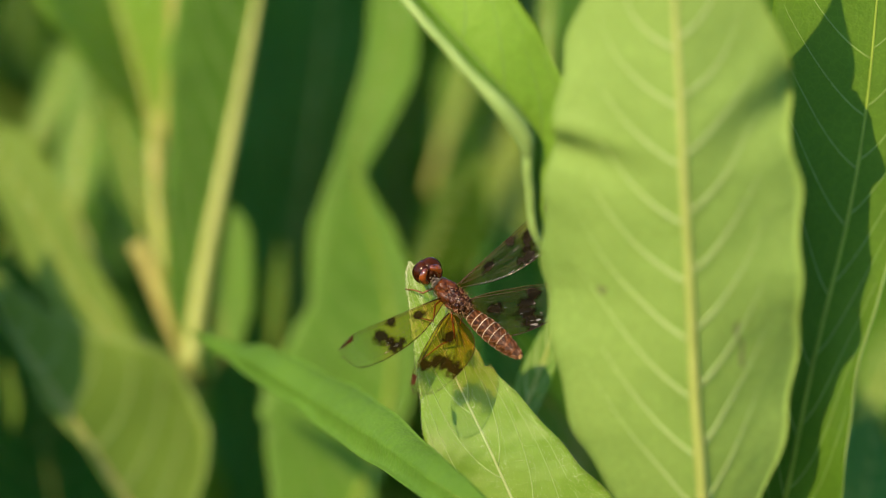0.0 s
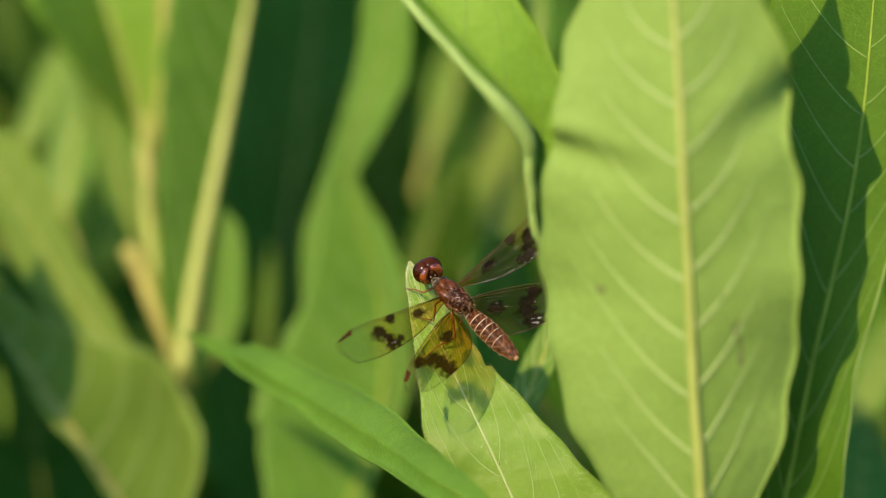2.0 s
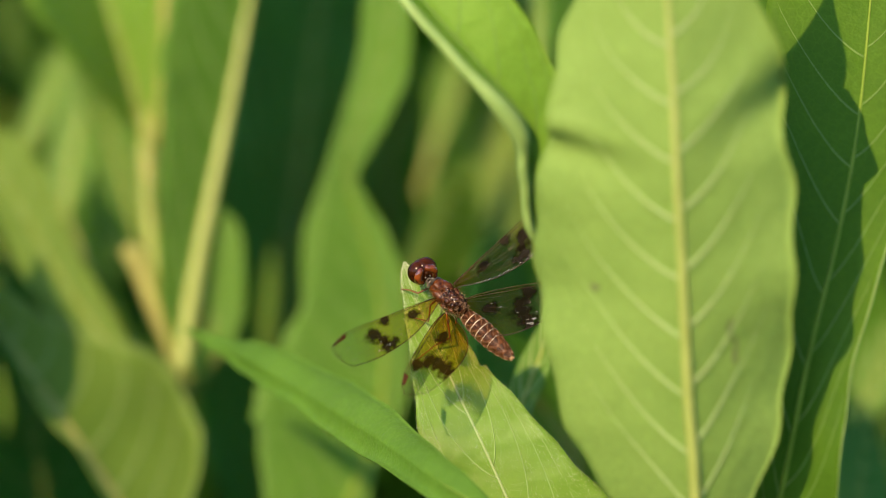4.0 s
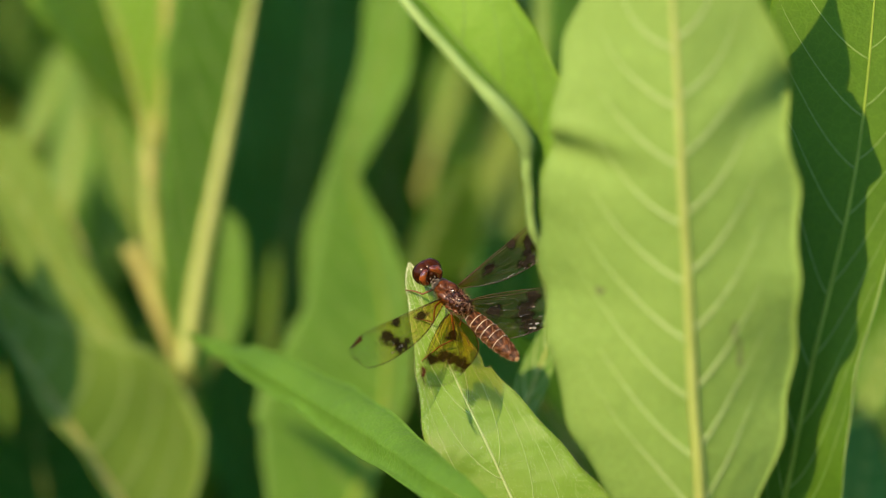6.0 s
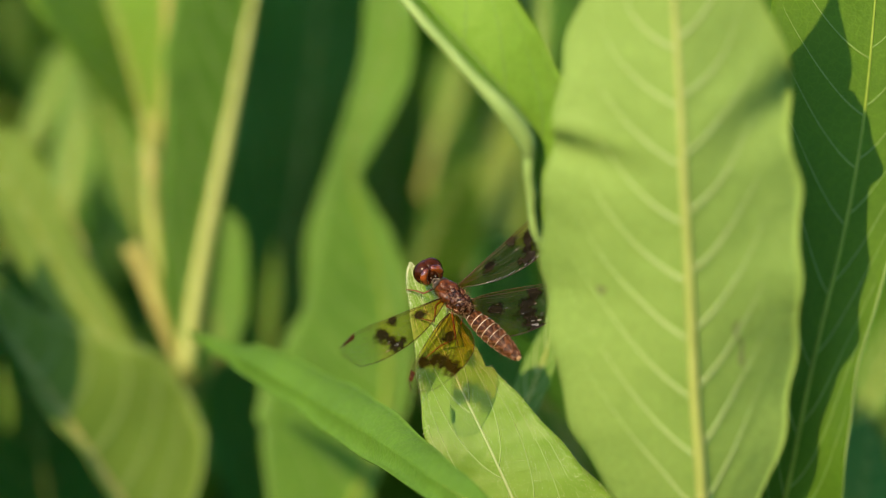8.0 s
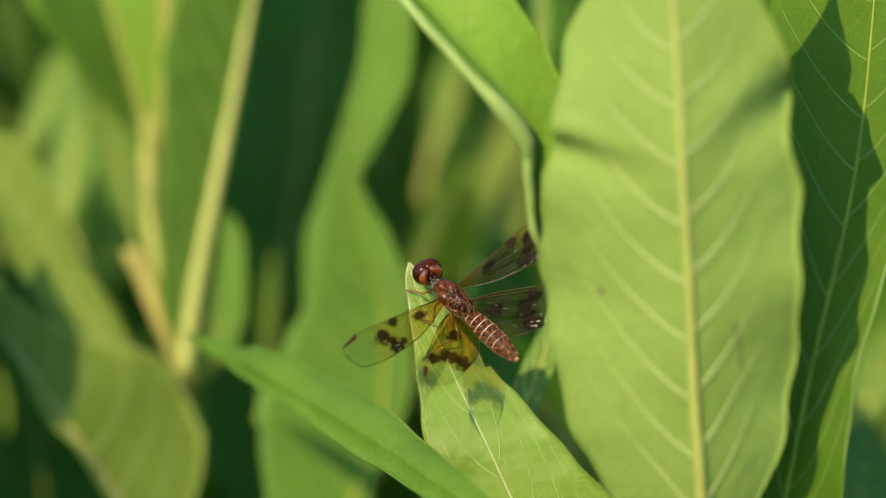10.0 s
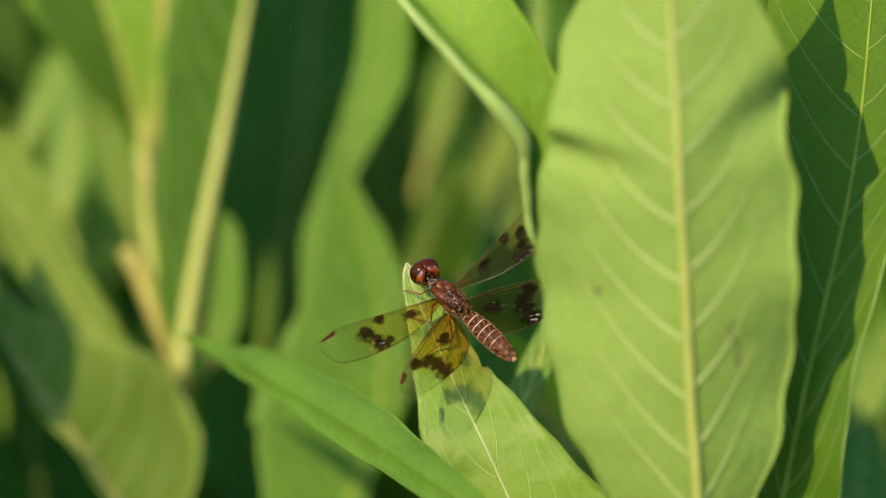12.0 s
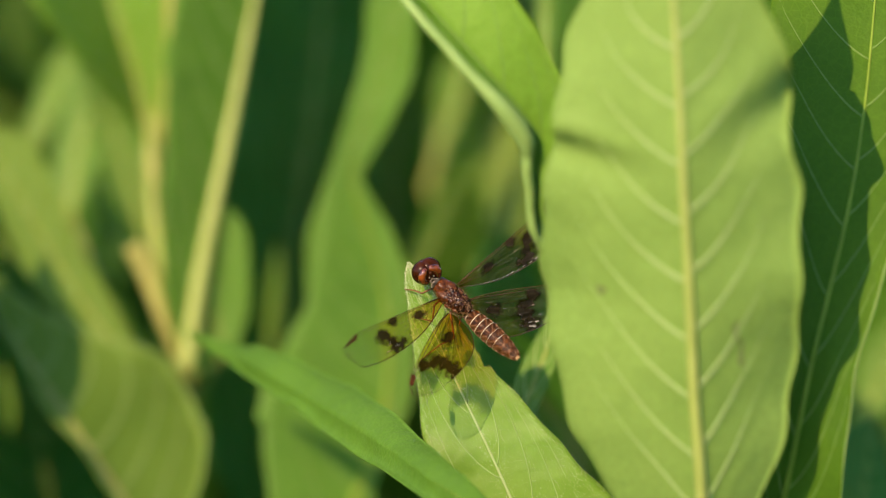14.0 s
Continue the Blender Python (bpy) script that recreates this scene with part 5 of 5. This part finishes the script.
# ---- what moves ----
def motions():
    walk(leaf_g, [
        (0, pose(-0.00887, -0.04275, 0.56008)), (0.5, pose(-0.00901, -0.04269, 0.56042)), (1, pose(-0.00899, -0.04273, 0.56017)),
        (1.5, pose(-0.00932, -0.04277, 0.55994)), (2, pose(-0.00955, -0.04279, 0.55984)), (2.5, pose(-0.01022, -0.04299, 0.55868)),
        (3, pose(-0.00941, -0.04265, 0.56065)), (5.5, pose(-0.00930, -0.04286, 0.55947)), (6, pose(-0.00948, -0.04276, 0.55998)),
        (6.5, pose(-0.00948, -0.04280, 0.55983)), (7, pose(-0.00930, -0.04276, 0.55999)), (7.5, pose(-0.00947, -0.04279, 0.55982)),
        (8, pose(-0.00935, -0.04275, 0.56002)), (10.5, pose(-0.00934, -0.04281, 0.55971)), (11, pose(-0.00917, -0.04278, 0.55984)),
        (11.5, pose(-0.00910, -0.04277, 0.56000)), (12, pose(-0.00952, -0.04278, 0.55988)), (12.5, pose(-0.00938, -0.04277, 0.55998)),
        (13, pose(-0.00910, -0.04274, 0.56012)), (13.5, pose(-0.00899, -0.04279, 0.55984)), (14, pose(-0.00897, -0.04276, 0.55998))])
    walk(leaf_r, [
        (0, pose(-0.00044, -0.03166, 0.55404)), (0.5, pose(-0.00057, -0.03164, 0.55415)), (1, pose(-0.00053, -0.03165, 0.55410)),
        (1.5, pose(-0.00074, -0.03170, 0.55383)), (2, pose(-0.00080, -0.03169, 0.55390)), (2.5, pose(-0.00090, -0.03177, 0.55341)),
        (3, pose(-0.00075, -0.03160, 0.55435)), (5.5, pose(-0.00055, -0.03172, 0.55371)), (6, pose(-0.00071, -0.03166, 0.55402)),
        (6.5, pose(-0.00069, -0.03169, 0.55391)), (7, pose(-0.00062, -0.03168, 0.55393)), (7.5, pose(-0.00077, -0.03168, 0.55395)),
        (8, pose(-0.00071, -0.03165, 0.55405)), (10.5, pose(-0.00076, -0.03172, 0.55370)), (11, pose(-0.00055, -0.03168, 0.55389)),
        (11.5, pose(-0.00051, -0.03167, 0.55397)), (12, pose(-0.00072, -0.03169, 0.55386)), (12.5, pose(-0.00066, -0.03167, 0.55397)),
        (13, pose(-0.00054, -0.03167, 0.55398)), (13.5, pose(-0.00050, -0.03168, 0.55393)), (14, pose(-0.00058, -0.03168, 0.55389))])
    walk(leaf_u, [
        (0, pose(-0.03002, -0.02438, 0.60028)), (0.5, pose(-0.03029, -0.02432, 0.60063)), (1, pose(-0.03025, -0.02432, 0.60059)),
        (1.5, pose(-0.03045, -0.02437, 0.60033)), (2, pose(-0.03012, -0.02442, 0.60003)), (2.5, pose(-0.03070, -0.02449, 0.59967)),
        (3, pose(-0.03057, -0.02421, 0.60120)), (5.5, pose(-0.02975, -0.02446, 0.59984)), (6, pose(-0.03029, -0.02440, 0.60013)),
        (6.5, pose(-0.02989, -0.02442, 0.60002)), (7, pose(-0.02994, -0.02442, 0.60005)), (7.5, pose(-0.03021, -0.02440, 0.60020)),
        (8, pose(-0.03016, -0.02442, 0.60005)), (10.5, pose(-0.03020, -0.02444, 0.59995)), (11, pose(-0.02987, -0.02447, 0.59976)),
        (11.5, pose(-0.02996, -0.02440, 0.60022)), (12, pose(-0.03029, -0.02442, 0.60010)), (12.5, pose(-0.03022, -0.02440, 0.60022)),
        (13, pose(-0.03011, -0.02437, 0.60035)), (13.5, pose(-0.02995, -0.02440, 0.60018)), (14, pose(-0.03004, -0.02438, 0.60026))])
    walk(leaf_t, [
        (0, pose(-0.00568, -0.04480, 0.56382)), (0.5, pose(-0.00562, -0.04480, 0.56392)), (1, pose(-0.00566, -0.04480, 0.56409)),
        (1.5, pose(-0.00588, -0.04480, 0.56392)), (2, pose(-0.00599, -0.04480, 0.56412)), (2.5, pose(-0.00671, -0.04480, 0.56470)),
        (3, pose(-0.00541, -0.04480, 0.56472)), (5.5, pose(-0.00603, -0.04480, 0.56458)), (6, pose(-0.00590, -0.04480, 0.56402)),
        (6.5, pose(-0.00603, -0.04480, 0.56427)), (7, pose(-0.00602, -0.04480, 0.56424)), (7.5, pose(-0.00596, -0.04480, 0.56426)),
        (8, pose(-0.00587, -0.04480, 0.56413)), (10.5, pose(-0.00597, -0.04480, 0.56405)), (11, pose(-0.00608, -0.04480, 0.56411)),
        (11.5, pose(-0.00591, -0.04480, 0.56445)), (12, pose(-0.00595, -0.04480, 0.56414)), (12.5, pose(-0.00594, -0.04480, 0.56422)),
        (13, pose(-0.00581, -0.04480, 0.56436)), (13.5, pose(-0.00572, -0.04480, 0.56413)), (14, pose(-0.00576, -0.04480, 0.56393))])
    root = (-1.08, -0.25, 0.90)
    walk(fore_left, [
        (0, aim(root, (-13.92, -6.25, 9.08), LEAD_LEFT)), (0.5, aim(root, (-14.00, -6.34, 8.89), LEAD_LEFT)),
        (1, aim(root, (-13.92, -6.25, 9.08), LEAD_LEFT)), (1.5, aim(root, (-14.67, -5.50, 8.35), LEAD_LEFT)),
        (2, aim(root, (-14.42, -5.50, 8.78), LEAD_LEFT)), (2.5, aim(root, (-14.17, -6.17, 8.74), LEAD_LEFT)),
        (3, aim(root, (-14.00, -6.09, 9.06), LEAD_LEFT)), (5.5, aim(root, (-15.00, -5.92, 7.42), LEAD_LEFT)),
        (6, aim(root, (-12.67, -6.09, 10.85), LEAD_LEFT)), (6.5, aim(root, (-12.75, -5.92, 10.84), LEAD_LEFT)),
        (7, aim(root, (-14.67, -5.67, 8.24), LEAD_LEFT)), (7.5, aim(root, (-14.34, -5.34, 9.01), LEAD_LEFT)),
        (8, aim(root, (-13.92, -5.92, 9.30), LEAD_LEFT)), (10.3, aim(root, (-13.42, -6.00, 9.96), LEAD_LEFT)),
        (10.4, aim(root, (-7.34, -5.50, 15.20), LEAD_LEFT)), (10.5, aim(root, (-6.50, -5.00, 15.75), LEAD_LEFT)),
        (10.6, aim(root, (-8.09, -5.50, 14.82), LEAD_LEFT)), (10.8, aim(root, (-9.67, -5.42, 13.87), LEAD_LEFT)),
        (11, aim(root, (-10.42, -5.84, 13.14), LEAD_LEFT)), (11.2, aim(root, (-11.92, -5.67, 11.88), LEAD_LEFT)),
        (11.3, aim(root, (-15.09, -5.42, 7.63), LEAD_LEFT)), (11.5, aim(root, (-15.42, -5.59, 6.80), LEAD_LEFT)),
        (12, aim(root, (-16.51, -5.42, 3.67), LEAD_LEFT)), (12.5, aim(root, (-12.50, -6.00, 11.09), LEAD_LEFT)),
        (13, aim(root, (-12.75, -6.00, 10.80), LEAD_LEFT)), (13.5, aim(root, (-13.17, -6.17, 10.19), LEAD_LEFT)),
        (14, aim(root, (-13.25, -6.09, 10.13), LEAD_LEFT))])
    root = (0.00, -2.58, 0.60)
    walk(hind_left, [
        (0, aim(root, (-5.00, -9.67, 7.71), AHEAD)), (0.5, aim(root, (-5.00, -9.67, 7.71), AHEAD)),
        (1, aim(root, (-5.00, -9.67, 7.71), AHEAD)), (1.5, aim(root, (-6.34, -9.50, 6.89), AHEAD)),
        (2, aim(root, (-6.17, -9.34, 7.26), AHEAD)), (2.5, aim(root, (-5.17, -9.75, 7.49), AHEAD)),
        (3, aim(root, (-5.00, -9.67, 7.71), AHEAD)), (5.5, aim(root, (-6.75, -9.75, 6.10), AHEAD)),
        (6, aim(root, (-3.67, -8.42, 9.67), AHEAD)), (6.5, aim(root, (-5.25, -9.59, 7.64), AHEAD)),
        (7, aim(root, (-6.42, -9.50, 6.81), AHEAD)), (7.5, aim(root, (-5.59, -8.67, 8.46), AHEAD)),
        (8, aim(root, (-5.50, -9.17, 7.97), AHEAD)), (10.3, aim(root, (-2.75, -8.42, 9.97), AHEAD)),
        (10.4, aim(root, (-2.33, -8.84, 9.71), AHEAD)), (10.5, aim(root, (-2.17, -8.75, 9.83), AHEAD)),
        (10.6, aim(root, (-3.50, -9.00, 9.20), AHEAD)), (10.8, aim(root, (-4.50, -9.17, 8.58), AHEAD)),
        (11, aim(root, (-4.83, -9.25, 8.30), AHEAD)), (11.2, aim(root, (-5.50, -9.34, 7.78), AHEAD)),
        (11.3, aim(root, (-6.75, -9.67, 6.23), AHEAD)), (11.5, aim(root, (-8.34, -10.34, 1.25), AHEAD)),
        (11.7, aim(root, (-8.09, -10.34, 2.38), AHEAD)), (12, aim(root, (-6.25, -9.42, 7.08), AHEAD)),
        (12.5, aim(root, (-5.17, -9.67, 7.59), AHEAD)), (13, aim(root, (-5.25, -9.67, 7.54), AHEAD)),
        (13.5, aim(root, (-5.17, -9.75, 7.49), AHEAD)), (14, aim(root, (-5.08, -9.75, 7.54), AHEAD))])
    root = (1.08, 1.58, 0.80)
    walk(fore_right, [
        (0, aim(root, (11.43, 9.84, 1.00), LEAD_RIGHT)), (0.5, aim(root, (11.40, 9.87, 0.93), LEAD_RIGHT)),
        (1, aim(root, (11.43, 9.84, 1.00), LEAD_RIGHT)), (1.5, aim(root, (11.21, 10.09, 0.41), LEAD_RIGHT)),
        (2, aim(root, (11.28, 10.01, 0.60), LEAD_RIGHT)), (2.5, aim(root, (11.35, 9.92, 0.80), LEAD_RIGHT)),
        (3, aim(root, (11.40, 9.87, 0.93), LEAD_RIGHT)), (5.5, aim(root, (11.11, 10.20, 0.14), LEAD_RIGHT)),
        (6, aim(root, (11.78, 9.42, 1.99), LEAD_RIGHT)), (6.5, aim(root, (11.76, 9.44, 1.92), LEAD_RIGHT)),
        (7, aim(root, (11.21, 10.09, 0.41), LEAD_RIGHT)), (7.5, aim(root, (11.30, 9.98, 0.67), LEAD_RIGHT)),
        (8, aim(root, (11.43, 9.84, 1.00), LEAD_RIGHT)), (10.3, aim(root, (11.57, 9.67, 1.40), LEAD_RIGHT)),
        (10.4, aim(root, (12.24, 8.81, 5.50), LEAD_RIGHT)), (10.5, aim(root, (12.24, 8.81, 5.50), LEAD_RIGHT)),
        (10.6, aim(root, (12.24, 8.81, 5.50), LEAD_RIGHT)), (10.8, aim(root, (12.24, 8.81, 4.37), LEAD_RIGHT)),
        (11, aim(root, (12.24, 8.81, 3.77), LEAD_RIGHT)), (11.2, aim(root, (11.98, 9.15, 2.58), LEAD_RIGHT)),
        (11.3, aim(root, (11.08, 10.23, 0.08), LEAD_RIGHT)), (11.5, aim(root, (10.98, 10.33, -0.19), LEAD_RIGHT)),
        (12, aim(root, (10.65, 10.68, -1.05), LEAD_RIGHT)), (12.5, aim(root, (11.82, 9.36, 2.12), LEAD_RIGHT)),
        (13, aim(root, (11.76, 9.44, 1.92), LEAD_RIGHT)), (13.5, aim(root, (11.64, 9.59, 1.59), LEAD_RIGHT)),
        (14, aim(root, (11.62, 9.62, 1.53), LEAD_RIGHT))])
    root = (2.00, -1.25, 0.80)
    walk(hind_right, [
        (0, aim(root, (11.34, 1.83, 1.00), LEAD_RIGHT)), (0.5, aim(root, (11.34, 1.86, 0.93), LEAD_RIGHT)),
        (1, aim(root, (11.34, 1.83, 1.00), LEAD_RIGHT)), (1.5, aim(root, (11.30, 2.08, 0.41), LEAD_RIGHT)),
        (2, aim(root, (11.31, 2.00, 0.60), LEAD_RIGHT)), (2.5, aim(root, (11.33, 1.92, 0.80), LEAD_RIGHT)),
        (3, aim(root, (11.34, 1.86, 0.93), LEAD_RIGHT)), (5.5, aim(root, (11.28, 2.19, 0.14), LEAD_RIGHT)),
        (6, aim(root, (11.40, 1.42, 1.99), LEAD_RIGHT)), (6.5, aim(root, (11.40, 1.45, 1.92), LEAD_RIGHT)),
        (7, aim(root, (11.30, 2.08, 0.41), LEAD_RIGHT)), (7.5, aim(root, (11.32, 1.97, 0.67), LEAD_RIGHT)),
        (8, aim(root, (11.34, 1.83, 1.00), LEAD_RIGHT)), (10.3, aim(root, (11.37, 1.67, 1.40), LEAD_RIGHT)),
        (10.4, aim(root, (11.46, 0.84, 5.50), LEAD_RIGHT)), (10.5, aim(root, (11.46, 0.84, 5.50), LEAD_RIGHT)),
        (10.6, aim(root, (11.46, 0.84, 5.50), LEAD_RIGHT)), (10.8, aim(root, (11.46, 0.84, 4.37), LEAD_RIGHT)),
        (11, aim(root, (11.46, 0.84, 3.77), LEAD_RIGHT)), (11.2, aim(root, (11.43, 1.17, 2.58), LEAD_RIGHT)),
        (11.3, aim(root, (11.27, 2.22, 0.08), LEAD_RIGHT)), (11.5, aim(root, (11.25, 2.33, -0.19), LEAD_RIGHT)),
        (12, aim(root, (11.17, 2.69, -1.05), LEAD_RIGHT)), (12.5, aim(root, (11.41, 1.36, 2.12), LEAD_RIGHT)),
        (13, aim(root, (11.40, 1.45, 1.92), LEAD_RIGHT)), (13.5, aim(root, (11.38, 1.58, 1.59), LEAD_RIGHT)),
        (14, aim(root, (11.38, 1.61, 1.53), LEAD_RIGHT))])
    walk(abdomen, [
        (0, aim(ROOT, (8.00, -6.75, 5.00), (0.62, 0.75, 0))), (1, aim(ROOT, (7.92, -6.76, 5.05), (0.62, 0.75, 0))),
        (1.3, aim(ROOT, (7.50, -6.80, 5.30), (0.62, 0.75, 0))), (1.5, aim(ROOT, (7.25, -6.83, 5.45), (0.62, 0.75, 0))),
        (2, aim(ROOT, (7.09, -6.84, 5.55), (0.62, 0.75, 0))), (2.5, aim(ROOT, (7.42, -6.81, 5.35), (0.62, 0.75, 0))),
        (3, aim(ROOT, (7.50, -6.80, 5.30), (0.62, 0.75, 0))), (5.5, aim(ROOT, (6.84, -6.87, 5.70), (0.62, 0.75, 0))),
        (6, aim(ROOT, (7.34, -6.82, 5.40), (0.62, 0.75, 0))), (6.5, aim(ROOT, (7.09, -6.84, 5.55), (0.62, 0.75, 0))),
        (7, aim(ROOT, (7.34, -6.82, 5.40), (0.62, 0.75, 0))), (7.5, aim(ROOT, (6.84, -6.87, 5.70), (0.62, 0.75, 0))),
        (8, aim(ROOT, (7.50, -6.80, 5.30), (0.62, 0.75, 0))), (10.5, aim(ROOT, (7.17, -6.84, 5.50), (0.62, 0.75, 0))),
        (11, aim(ROOT, (7.42, -6.81, 5.35), (0.62, 0.75, 0))), (11.5, aim(ROOT, (7.50, -6.80, 5.30), (0.62, 0.75, 0))),
        (12, aim(ROOT, (7.25, -6.83, 5.45), (0.62, 0.75, 0))), (12.5, aim(ROOT, (7.50, -6.80, 5.30), (0.62, 0.75, 0))),
        (13, aim(ROOT, (7.59, -6.79, 5.25), (0.62, 0.75, 0))), (13.5, aim(ROOT, (7.50, -6.80, 5.30), (0.62, 0.75, 0))),
        (14, aim(ROOT, (7.59, -6.79, 5.25), (0.62, 0.75, 0)))])
    at = Matrix.Translation(mm(HEAD_AT))
    rest = at @ head_turn.to_4x4()
    cocked = at @ axes(HEAD_B, HEAD_BU).to_4x4()
    half = at @ axes(HEAD_C, HEAD_CU).to_4x4()
    walk(head, [(0.0, rest), (1.2, rest), (1.3, half), (1.4, cocked), (1.7, cocked), (1.8, half), (1.9, rest), (14.0, rest)])


motions()
